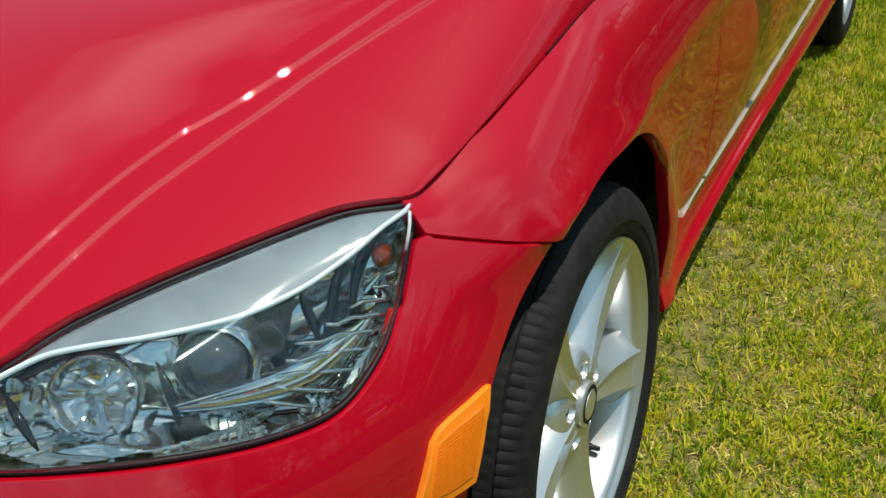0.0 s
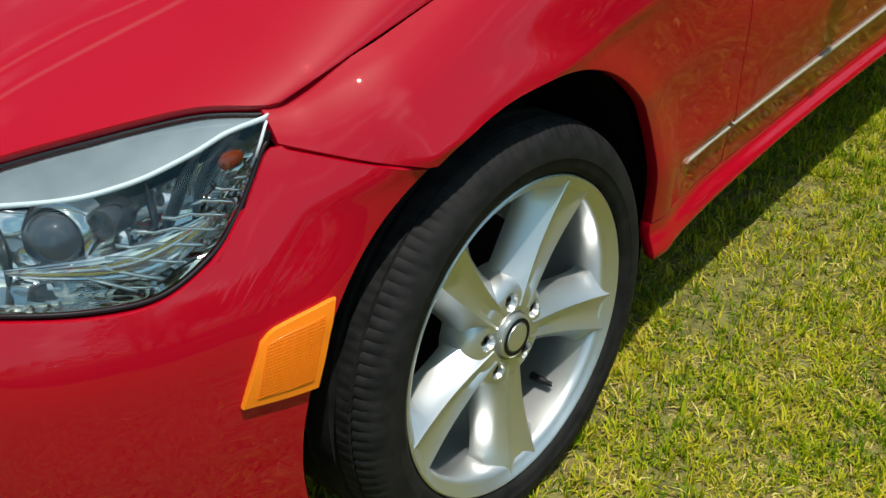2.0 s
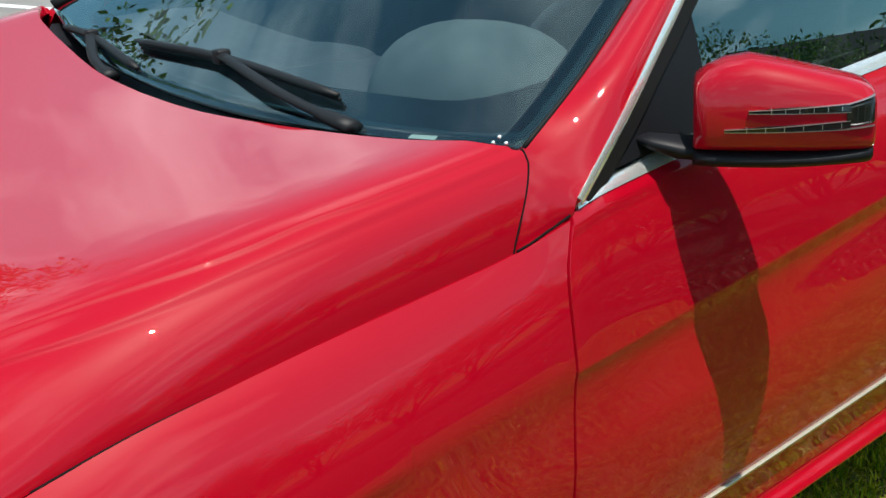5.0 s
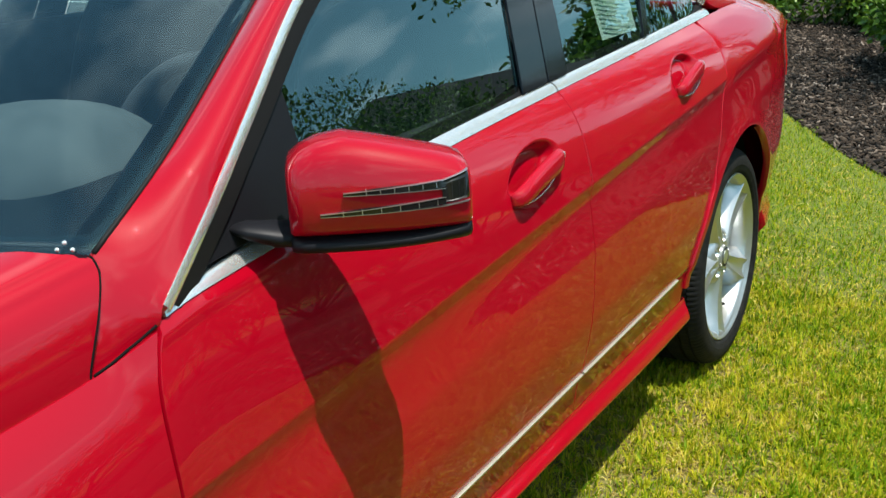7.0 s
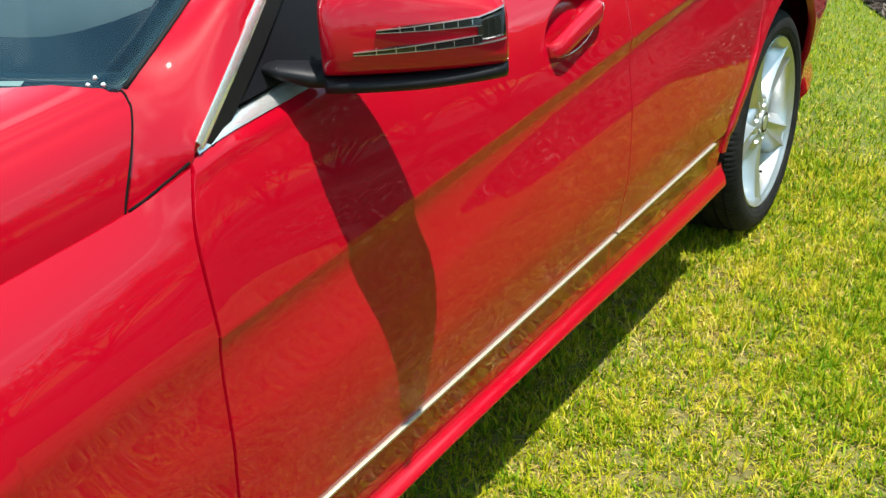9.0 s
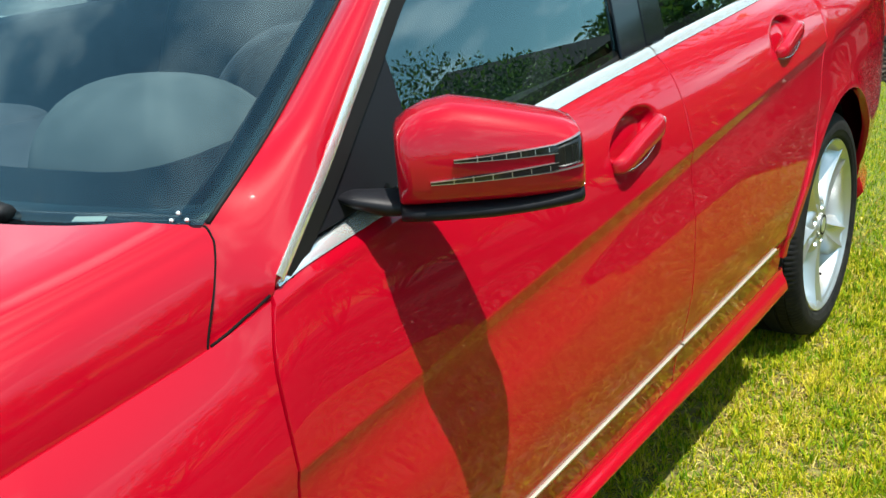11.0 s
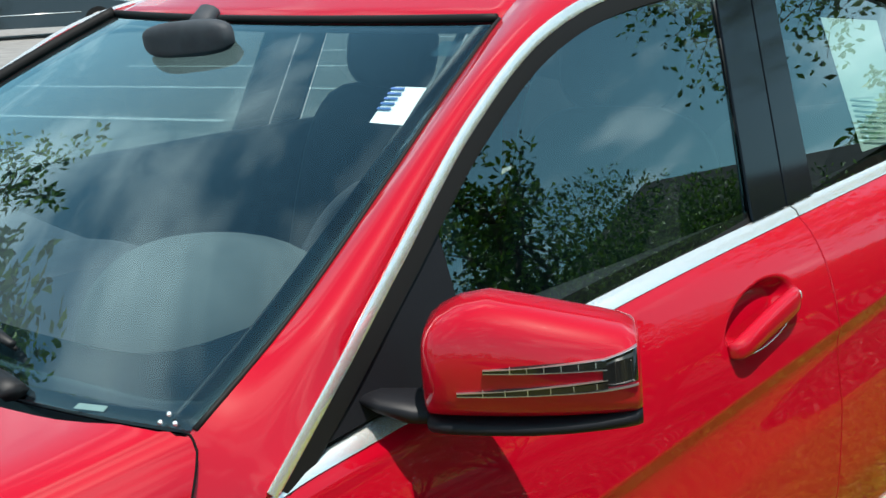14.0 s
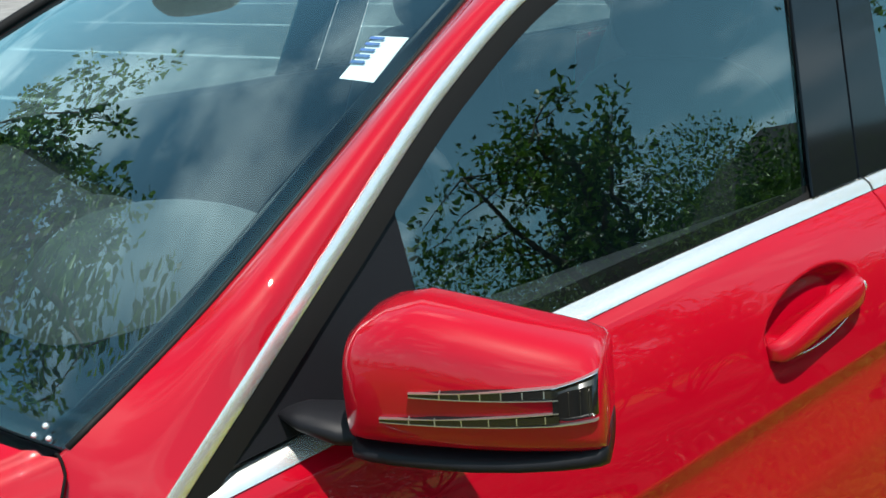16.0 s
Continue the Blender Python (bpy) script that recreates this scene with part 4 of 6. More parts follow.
def pane(name, left, right, mat, parents, label, sink=0.010, nu=40, nv=20):
    """A piece of the side window band between two leaning edges."""
    rows = []
    for v in np.linspace(0, 1, nv):
        row = []
        for u in np.linspace(0, 1, nu):
            z = 1.1
            for _ in range(4):
                x = left(z) + (right(z) - left(z)) * u
                lo, hi = belt(x, 0.024), on(IN, x)
                if hi[2] < lo[2]:
                    hi = lo + np.array([0, 0, 0.0005])
                p = lo * (1 - v) + hi * v
                z = p[2]
            row.append(p + np.array([0, sink, -sink * 0.4]))
        rows.append(row)
    P = np.array(rows)
    x, z = P[..., 0].ravel() - 1.6, P[..., 2].ravel() - 1.15
    M = np.stack([x ** 0, x, x ** 2, z, z ** 2], 1)
    P[..., 1] = (M @ np.linalg.lstsq(M, P[..., 1].ravel(), rcond=None)[0]).reshape(P.shape[:2])
    return both(name, P, mat, label, depth=0.004, lip=0.0008, parents=parents)


sail = pane("sail_panel", lambda z: 0.70, lambda z: 0.945, BLACK, front_doors, "black plastic mirror sail panel", 0.004, 24, 12)
fglass = pane("door_window", lambda z: 0.950, lambda z: 1.598 + 0.26 * (z - 1.0), WINDOW, front_doors, "tinted front door window")
pane("b_pillar_cover", lambda z: 1.600 + 0.26 * (z - 1.0), lambda z: 1.709 + 0.25 * (z - 1.0), FRIT, front_doors, "gloss black door pillar cover", 0.005, 6, 14)
pane("b_pillar_cover", lambda z: 1.715 + 0.25 * (z - 1.0), lambda z: 1.808 + 0.2 * (z - 1.0), FRIT, rear_doors, "gloss black door pillar cover", 0.005, 6, 14)
rglass = pane("door_window", lambda z: 1.811 + 0.2 * (z - 1.0), lambda z: 2.262 + 0.4 * (z - 1.0), WINDOW, rear_doors, "tinted rear door window")
pane("window_divider", lambda z: 2.265 + 0.4 * (z - 1.0), lambda z: 2.30 + 0.4 * (z - 1.0), FRIT, rear_doors, "black window divider bar", 0.004, 4, 12)
qglass = pane("quarter_window", lambda z: 2.303 + 0.4 * (z - 1.0), lambda z: 2.72, WINDOW, rear_doors, "small fixed quarter window", 0.010, 20, 14)
for ob in (windshield, rear_glass, *fglass, *rglass, *qglass):
    ob.visible_shadow = False


def door_handle(cx, cz, half, parents):
    """A thick pull bar over its recess, with a fine bright edge below and a lock at its rear end."""
    for s, par in zip((1, -1), parents):
        rows, P = [], []
        for t in np.linspace(-1, 1, 33):
            x = cx + half * t
            z = cz - 0.004 + 0.016 * t + 0.004 * (1 - t * t)
            end = max(1 - abs(t) ** 5, 0.0) ** 0.5
            c = np.array([x, side(x, z)[1] - 0.003 - 0.013 * end, z])
            hz = 0.0075 + (0.0085 + 0.0025 * t) * end
            hy = 0.004 + 0.007 * end
            P.append(c * (1, s, 1))
            row = []
            for a in np.linspace(0, 2 * math.pi, 18, endpoint=False):
                ca, sa = math.cos(a), math.sin(a)
                row.append((c + np.array([0, -hy * math.copysign(abs(ca) ** 0.62, ca), hz * math.copysign(abs(sa) ** 0.62, sa) - 0.004 * ca])) * (1, s, 1))
            rows.append(row)
        bm = bmesh.new()
        vs = grid(bm, rows, True)
        bm.faces.new(vs[0])
        bm.faces.new(vs[-1])
        h = part("door_handle", bm, RED, par, "body-coloured pull handle", sharp=60)
        bm = bmesh.new()
        edge = []
        for a in np.linspace(radians(196), radians(338), 30):
            u, w = half * 1.04 * math.cos(a), 0.041 * math.sin(a)
            x, z = cx + 0.005 + u * math.cos(0.15) - w * math.sin(0.15), cz + 0.004 + u * math.sin(0.15) + w * math.cos(0.15)
            edge.append((side(x, z) + np.array([0, -0.0005, 0])) * (1, s, 1))
        tube(bm, edge, 0.0011, 6)
        part("handle_trim", bm, CHROME, h, "thin bright edge of the handle recess")
        bm = bmesh.new()
        c = Vector(P[-3]) + Vector((0.000, -0.005 * s, 0.003))
        bmesh.ops.create_uvsphere(bm, u_segments=12, v_segments=8, radius=1, matrix=Matrix.Translation(c) @ Matrix.Diagonal((0.006, 0.004, 0.009, 1)))
        part("lock_cap", bm, CHROME, h, "chrome lock cylinder")


door_handle(*HF, 0.100, front_doors)
door_handle(*HR, 0.095, rear_doors)


# door mirror
CHROME_EDGE = material("polished_edge", (0.55, 0.56, 0.56), 0.28, 0.9)


def mirror(s, door):
    f = np.array([-0.78, -0.62, 0])
    inner, outer = np.array([0.842, -0.846, 0]), np.array([0.966, -1.014, 0])
    ts = [0.0, 0.02, 0.08, 0.18, 0.32, 0.5, 0.68, 0.82, 0.92, 0.975, 1.0]
    shrink = [0.5, 0.80, 0.95, 1, 1, 1, 1, 0.98, 0.94, 0.84, 0.60]
    bow = lambda t: 0.010 * math.sin(math.pi * t)
    zhi = curve1([0, 0.15, 0.33, 0.6, 0.85, 1], [1.068, 1.084, 1.091, 1.078, 1.065, 1.056])
    rows, low = [], []
    for t, k in zip(ts, shrink):
        c = inner * (1 - t) + outer * t + f * bow(t)
        hi, lo = zhi(t), 0.977
        mid = (hi + lo) / 2
        hh = (hi - lo) / 2
        row = []
        for a in np.linspace(0, 2 * math.pi, 28, endpoint=False):
            ca, sa = math.cos(a), math.sin(a)
            e = 2 / 4.6
            x = math.copysign(abs(ca) ** e, ca)
            z = math.copysign(abs(sa) ** e, sa)
            th = (0.062 if x > 0 else 0.036) * (1 - 0.22 * max(z, 0) ** 2 * (x > 0))
            row.append((c + f * th * x * (0.6 + 0.4 * k) + np.array([0, 0, 1]) * (hh * z * (0.55 + 0.45 * k) if z > 0 else hh * z)) * (1, s, 1) + np.array([0, 0, mid]))
        rows.append(row)
        lrow = []
        for a in np.linspace(0, 2 * math.pi, 28, endpoint=False):
            ca, sa = math.cos(a), math.sin(a)
            e = 2 / 3.4
            x = math.copysign(abs(ca) ** e, ca)
            z = math.copysign(abs(sa) ** e, sa)
            th = 0.0575 if x > 0 else 0.033
            top = 0.9795 + 0.010 * max(t - 0.55, 0) ** 2 * 4
            bot = 0.954 + 0.004 * max(t - 0.5, 0) * 2
            lrow.append((c + f * th * x * (0.6 + 0.4 * k) * (1 - 0.32 * max(-z, 0)) + np.array([0, 0, (top + bot) / 2 + (top - bot) / 2 * z])) * (1, s, 1))
        low.append(lrow)
    bm = bmesh.new()
    vs = grid(bm, rows, True)
    bm.faces.new(vs[0])
    bm.faces.new(vs[-1])
    m = part("door_mirror", bm, RED, door, "red door mirror with a black base", sharp=60)
    bm = bmesh.new()
    vs = grid(bm, low, True)
    bm.faces.new(vs[0])
    bm.faces.new(vs[-1])
    part("mirror_base", bm, BLACK, m, "black plastic lower shell")
    bm = bmesh.new()
    arm = [(0.783, -0.800, 0.990), (0.797, -0.815, 0.985), (0.82, -0.835, 0.976), (0.86, -0.865, 0.968), (0.92, -0.94, 0.966)]
    tube(bm, [np.array(p) * (1, s, 1) for p in arm], [0.010, 0.024, 0.034, 0.034, 0.020], 14, 0.42)
    part("mirror_foot", bm, BLACK, m, "black plastic mirror foot")
    bm = bmesh.new()
    b0, b1 = inner + (outer - inner) * 0.08 - f * 0.037, inner + (outer - inner) * 0.95 - f * 0.037
    grid(bm, [[(b0 * (1 - u) + b1 * u + np.array([0, 0, 0.985 + (zhi(0.08 + 0.87 * u) - 0.022 - 0.985) * q])) * (1, s, 1) for u in np.linspace(0, 1, 8)] for q in (0, 0.5, 1)])
    part("mirror_glass", bm, MIRRORY, m, "mirror glass")

    def face(t, z):
        c = inner * (1 - t) + outer * t + f * bow(t)
        k = np.interp(t, ts, shrink)
        hi = zhi(t)
        zz = (z - (hi + 0.977) / 2) / ((hi - 0.977) / 2)
        x = max(1 - abs(zz) ** 4.6, 0.0) ** (1 / 4.6)
        th = 0.062 * (1 - 0.22 * max(zz, 0) ** 2)
        return (c + f * (th * x * (0.6 + 0.4 * k) + 0.0005)) * (1, 1, 0) + np.array([0, 0, z])

    def led(t0, t1, z0, z1, thick0, thick1, mat, name, label, proud=0.0022, n=24):
        pts = []
        for v in (-1, -0.6, 0.6, 1):
            pts.append([(face(t, z0 + (z1 - z0) * (t - t0) / (t1 - t0) + v * 0.5 * (thick0 + (thick1 - thick0) * min((t - t0) / (t1 - t0) * 3, 1))) + f * (proud if abs(v) < 1 else -0.003)) * (1, s, 1) for t in np.linspace(t0, t1, n)])
        bm = bmesh.new()
        vs = grid(bm, pts)
        bm.faces.new([r[0] for r in vs])
        bm.faces.new([r[-1] for r in vs])
        return part(name, bm, mat, m, label, sharp=40)
    strips = ((0.17, 0.85, 1.0085, 1.0145, 0.003, 0.0100), (0.30, 0.85, 1.0320, 1.0345, 0.003, 0.0095))
    for t0, t1, z0, z1, a, b in strips:
        led(t0, t1, z0, z1, a, b, SMOKE, "turn_signal", "smoked turn signal strip")
        for v in (-0.5, 0.5):
            led(t0, t1, z0 + v * a, z1 + v * b, 0.0009, 0.0009, CHROME_EDGE, "signal_edge", "thin bright edge", 0.0028)
        for t in np.linspace(t0 + 0.12, 0.80, 6):
            z = z0 + (z1 - z0) * (t - t0) / (t1 - t0)
            led(t, t + 0.004, z, z, b * 0.95, b * 0.95, CHROME_EDGE, "signal_divider", "", 0.0027, 2)
    led(0.83, 0.985, 1.0245, 1.0290, 0.029, 0.034, SMOKE, "turn_signal", "smoked turn signal end piece")
    led(0.83, 0.985, 1.0385, 1.0460, 0.0013, 0.0013, CHROME_EDGE, "signal_edge", "thin bright edge", 0.0028)
    led(0.83, 0.985, 1.0095, 1.0120, 0.0018, 0.0018, CHROME_EDGE, "signal_edge", "thin bright edge", 0.0028)
    for t in (0.885, 0.925, 0.955):
        led(t, t + 0.0025, 1.0262, 1.0262, 0.030, 0.030, BRAKE, "signal_divider", "", 0.0025, 2)
    return m


for s, d in zip((1, -1), front_doors):
    mirror(s, d)


# wheels
def tyre_mesh(seed):
    bm = bmesh.new()
    n = 520
    prof = [(-0.62, 0.235, 0), (-0.625, 0.27, 0), (-0.63, 0.30, 0), (-0.645, 0.314, 1), (-0.668, 0.3185, 1), (-0.690, 0.319, 0), (-0.692, 0.311, 0), (-0.700, 0.311, 0), (-0.702, 0.319, 0), (-0.735, 0.3195, 0), (-0.737, 0.311, 0), (-0.747, 0.311, 0),
            (-0.749, 0.3195, 0), (-0.782, 0.319, 0), (-0.784, 0.311, 0), (-0.792, 0.311, 0), (-0.794, 0.319, 0), (-0.8155, 0.3176, 1), (-0.8165, 0.3125, 0), (-0.8190, 0.3122, 0), (-0.8200, 0.3166, 2), (-0.832, 0.3125, 2), (-0.841, 0.3055, 2), (-0.849, 0.294, 0), (-0.853, 0.280, 0), (-0.853, 0.268, 0),
            (-0.8515, 0.266, 0), (-0.851, 0.256, 0), (-0.848, 0.250, 0), (-0.842, 0.2455, 0), (-0.836, 0.243, 0)]
    rows = []
    for y, r, lug in prof:
        rows.append([(lug_r * math.sin(a), y, lug_r * math.cos(a)) for a, lug_r in ((2 * math.pi * k / n, r - (0.0022 if lug and k % 4 == 2 * (lug - 1) else 0)) for k in range(n))])
    grid(bm, rows, True)
    return bm


def lathe(bm, prof, n=72):
    return grid(bm, [[(r * math.sin(a), y, r * math.cos(a)) for a in (2 * math.pi * k / n for k in range(n))] for y, r in prof], True)


def barrel(phi):
    """The rim's barrel with its face ring, and the hub face with five bolt wells between the spokes."""
    bm = bmesh.new()
    lathe(bm, [(-0.836, 0.2445), (-0.844, 0.2435), (-0.8455, 0.241), (-0.844, 0.238), (-0.840, 0.2355), (-0.836, 0.228), (-0.831, 0.2225), (-0.822, 0.220), (-0.80, 0.217), (-0.76, 0.213), (-0.70, 0.211), (-0.64, 0.214), (-0.655, 0.19), (-0.70, 0.10)], 96)
    rows = []
    for r, y in zip((0.094, 0.090, 0.085, 0.080, 0.075, 0.071, 0.068, 0.065, 0.062, 0.059, 0.056, 0.053, 0.050, 0.047, 0.044, 0.041, 0.038, 0.035, 0.001), (-0.765, -0.792, -0.806, -0.813, -0.8175, -0.820, -0.8215, -0.8225, -0.823, -0.8235, -0.824, -0.824, -0.824, -0.824, -0.824, -0.824, -0.823, -0.818, -0.818)):
        row = []
        for k in range(180):
            a = 2 * math.pi * k / 180
            d = (a - radians(phi + 36)) % (2 * math.pi / 5)
            d = min(d, 2 * math.pi / 5 - d)
            q = math.hypot(r * math.cos(d) - 0.0555, r * math.sin(d))
            t = min(max((0.0135 - q) / 0.004, 0), 1)
            row.append((r * math.sin(a), y + 0.016 * t * t * (3 - 2 * t), r * math.cos(a)))
        rows.append(row)
    grid(bm, rows, True)
    return bm


def spoke(a0):
    """One wide spoke with two sharp ridges."""
    bm = bmesh.new()
    er, et = np.array([math.sin(a0), 0, math.cos(a0)]), np.array([math.cos(a0), 0, -math.sin(a0)])
    rows = []
    for t in np.linspace(0, 1, 16):
        r = 0.045 + 0.194 * t
        w1 = 0.0120 + 0.0185 * t ** 1.1
        flare = 0.020 * math.exp(-((t - 1) / 0.14) ** 2) + 0.016 * math.exp(-(t / 0.25) ** 2)
        w2 = w1 + 0.016 + 0.007 * t + flare
        yf = -0.826 - 0.015 * t + 0.007 * math.sin(math.pi * t)
        prof = [(-w2 - 0.004, 0.055), (-w2, 0.028), (-w1 - 0.0025, 0.0035), (-w1, 0.0), (-w1 + 0.003, 0.0012), (-w1 * 0.35, 0.007), (w1 * 0.35, 0.007), (w1 - 0.003, 0.0012), (w1, 0.0), (w1 + 0.0025, 0.0035), (w2, 0.028), (w2 + 0.004, 0.055)]
        rows.append([er * math.sqrt(max(r * r - w * w * 0.8, 0)) + et * w + np.array([0, yf + d, 0]) for w, d in prof])
    grid(bm, rows)
    return bm


def wheel(cx, phi, s):
    m = Matrix.Translation((cx, 0.006 * s, RW)) @ Matrix.Diagonal((1, s, 1, 1))
    bm = barrel(phi)
    bmesh.ops.transform(bm, matrix=m, verts=bm.verts)
    w = part("wheel", bm, ALLOY, car, "silver five-spoke alloy wheel", sharp=35)
    for k in range(5):
        bm = spoke(radians(phi + 72 * k))
        bmesh.ops.transform(bm, matrix=m, verts=bm.verts)
        part("spoke", bm, ALLOY, w, sharp=35)
    bm = tyre_mesh(1)
    bmesh.ops.transform(bm, matrix=m, verts=bm.verts)
    part("tyre", bm, TYRE, w, "black low-profile tyre with worn sidewall", sharp=35)
    bm = bmesh.new()
    lathe(bm, [(-0.818, 0.0345), (-0.829, 0.0335), (-0.831, 0.030), (-0.8305, 0.0225), (-0.833, 0.021), (-0.8345, 0.0)], 40)
    bmesh.ops.transform(bm, matrix=m, verts=bm.verts)
    cap = part("centre_cap", bm, ALLOY, w, "silver centre cap", sharp=30)
    bm = bmesh.new()
    lathe(bm, [(-0.8318, 0.029), (-0.8325, 0.0285), (-0.8325, 0.0235), (-0.8318, 0.023)], 40)
    bmesh.ops.transform(bm, matrix=m, verts=bm.verts)
    part("cap_ring", bm, RUBBER, cap, "dark ring on the cap", sharp=30)
    for k in range(5):
        a = radians(phi + 36 + 72 * k)
        c = m @ Vector((0.0555 * math.sin(a), -0.8235, 0.0555 * math.cos(a)))
        bm = bmesh.new()
        lathe(bm, [(0.016, 0.0085), (0.008, 0.0085), (0.0072, 0.0078), (0.0072, 0.005), (0.011, 0.0045), (0.011, 0.0)], 12)
        bmesh.ops.transform(bm, matrix=Matrix.Translation(c) @ Matrix.Diagonal((1, s, 1, 1)), verts=bm.verts)
        part("wheel_bolt", bm, BRAKE, w, "dark wheel bolt sunk in its well", sharp=30)
    a = radians(147.8) if cx < 1 else radians(155)
    c = Vector((0.203 * math.sin(a), -0.80, 0.203 * math.cos(a)))
    bm = bmesh.new()
    lathe(bm, [(0.03, 0.007), (0.004, 0.006), (0.002, 0.0045), (-0.004, 0.0045), (-0.010, 0.0038), (-0.011, 0.0)], 12)
    bmesh.ops.transform(bm, matrix=m @ Matrix.Translation(c), verts=bm.verts)
    part("tyre_valve", bm, BLACK, w, "black rubber valve with cap")
    bm = bmesh.new()
    lathe(bm, [(-0.735, 0.0), (-0.735, 0.075), (-0.722, 0.078), (-0.722, 0.155), (-0.70, 0.156), (-0.70, 0.08)], 48)
    bmesh.ops.transform(bm, matrix=m, verts=bm.verts)
    part("brake_disc", bm, DARK, w, "near-black brake disc", sharp=30)


for s in (1, -1):
    wheel(0, 38.1, s)
    wheel(WB, 45.4, s)

# headlamps and front bumper
HL_LOW = [(-0.309, -0.742, 0.733), (-0.319, -0.743, 0.726), (-0.348, -0.747, 0.695), (-0.374, -0.75, 0.671), (-0.412, -0.749, 0.644), (-0.474, -0.738, 0.623), (-0.538, -0.703, 0.625), (-0.612, -0.648, 0.641), (-0.671, -0.575, 0.652), (-0.705, -0.51, 0.657), (-0.73, -0.455, 0.661)]
HL_TOP = [(-0.286, -0.735, 0.75), (-0.305, -0.723, 0.75), (-0.347, -0.685, 0.75), (-0.398, -0.649, 0.75), (-0.447, -0.616, 0.75), (-0.494, -0.583, 0.75), (-0.544, -0.549, 0.74), (-0.586, -0.522, 0.73), (-0.63, -0.5, 0.72), (-0.675, -0.472, 0.70), (-0.715, -0.44, 0.68)]
LO, HI = spline(HL_LOW, 70), spline(HL_TOP, 70)
HI[:, 2] = [hood_z(x, y) - 0.008 for x, y, z in HI]
GV = curve1([0, 2, 8, 15, 22, 30, 40, 47, 54, 69], [0.97, 0.94, 0.69, 0.58, 0.57, 0.62, 0.73, 0.83, 0.93, 0.96])


def lens_pt(i, v, sink=0.0):
    k = min(int(i), 68)
    a, b = LO[k] + (LO[k + 1] - LO[k]) * (i - k), HI[k] + (HI[k + 1] - HI[k]) * (i - k)
    n = np.array([-0.55, -0.55, 0.6])
    n /= np.linalg.norm(n)
    return a * (1 - v) + b * v + n * (0.030 * 4 * v * (1 - v) * min(1, i / 12, (69 - i) / 12 + 0.2) - sink)


def headlight(s):
    pts = np.array([[lens_pt(i, v) for i in range(70)] for v in np.linspace(0.005, 0.985, 20)]) * (1, s, 1)
    h = part("headlight", shell(pts, 0.006, 0.001), LENS, car, "clear headlamp with chromed reflectors")
    h.visible_shadow = False

    # bowl: ribbed chrome behind the lens
    def facet(i, v):
        cu, cv = i * 0.125 - v * 2.2 + 0.3 * noise.noise(Vector((i * 0.07, v * 2, 5))), v * 6.5 + i * 0.05
        r = noise.cell_vector(Vector((math.floor(cu), math.floor(cv), 3)))
        tilt = 0.030 * (r.x - 0.5) * (cu % 1.0 - 0.5) * 2 + 0.018 * (r.y - 0.5) * (cv % 1.0 - 0.5) * 2
        return 0.034 + 0.046 * math.sin(math.pi * min(max(v * 1.3, 0), 1)) * min(1, i / 10) + tilt + 0.010 * (r.z - 0.5) + 0.010 * noise.noise(Vector((i * 0.13 - v * 2.5, v * 3 + i * 0.02, 3)))
    bm = bmesh.new()
    rows = [[lens_pt(i, v, 0.004) * (1, s, 1) for i in np.linspace(0, 69, 160)] for v in (0.02,)]
    rows += [[lens_pt(i, v, facet(i, v)) * (1, s, 1) for i in np.linspace(0, 69, 160) for v in [0.05 + (max(GV(i), 0.6) - 0.05) * w]] for w in np.linspace(0, 1, 76)]
    grid(bm, rows)
    part("reflector", bm, MIRRORY, h, "faceted chrome reflector", sharp=18)
    # smooth leaf-shaped chrome panel with fine flutes, low in the lamp
    bm = bmesh.new()
    leaf = []
    for w in np.linspace(-1, 1, 15):
        leaf.append([lens_pt(i, 0.15 + 0.012 * (i - 22) * 0.6 + w * 0.10 * math.sin(math.pi * (i - 21) / 25) ** 0.6, 0.020 + 0.0018 * (int((w + 1) * 7) % 2) + 0.010 * w * w) * (1, s, 1) for i in range(22, 46)])
    grid(bm, leaf)
    part("fluted_panel", bm, MIRRORY, h, "leaf-shaped chrome panel with fine flutes", sharp=20)
    # solid dark bars, added to imitate shaded gaps between the reflectors
    for k, (i0, v0, i1, v1) in enumerate(((10, 0.66, 26, 0.22), (16, 0.64, 34, 0.16), (26, 0.60, 30, 0.30), (43, 0.62, 46, 0.20), (57, 0.80, 56, 0.20), (62, 0.85, 61, 0.30))):
        bm = bmesh.new()
        tube(bm, [lens_pt(i0 + (i1 - i0) * u, v0 + (v1 - v0) * u, 0.030 + 0.006 * math.sin(u * 3.1)) * (1, s, 1) for u in np.linspace(0, 1, 8)], [0.001, 0.003, 0.0045, 0.005, 0.005, 0.004, 0.003, 0.001], 8, 1.8)
        part("gap_shade_bar", bm, SMOKE, h, "dark bar standing in for a shaded gap between reflectors")
    # pale ribbed brow above
    bm = bmesh.new()
    grid(bm, [[lens_pt(i, v, 0.010 + 0.0016 * (i * 2 % 2) * (w > 0.84)) * (1, s, 1) for i in np.arange(3, 68.6, 0.5) for v in [GV(i) + 0.02 + (0.97 - GV(i)) * w]] for w in np.linspace(0, 1, 14)])
    part("brow_panel", bm, BROW, h, "translucent frosted brow panel")
    bm = bmesh.new()
    line = [lens_pt(i, GV(i), 0.004) * (1, s, 1) for i in range(2, 69)]
    tube(bm, line, 0.0021, 8, 1.5)
    part("light_guide", bm, WHITE_BAR, h, "white light guide strip")
    bm = bmesh.new()
    line = [lens_pt(i, v, 0.006) * (1, s, 1) for i, v in ((2, 0.85), (3, 0.6), (4, 0.35), (6, 0.15), (9, 0.06))]
    tube(bm, line, 0.002, 6)
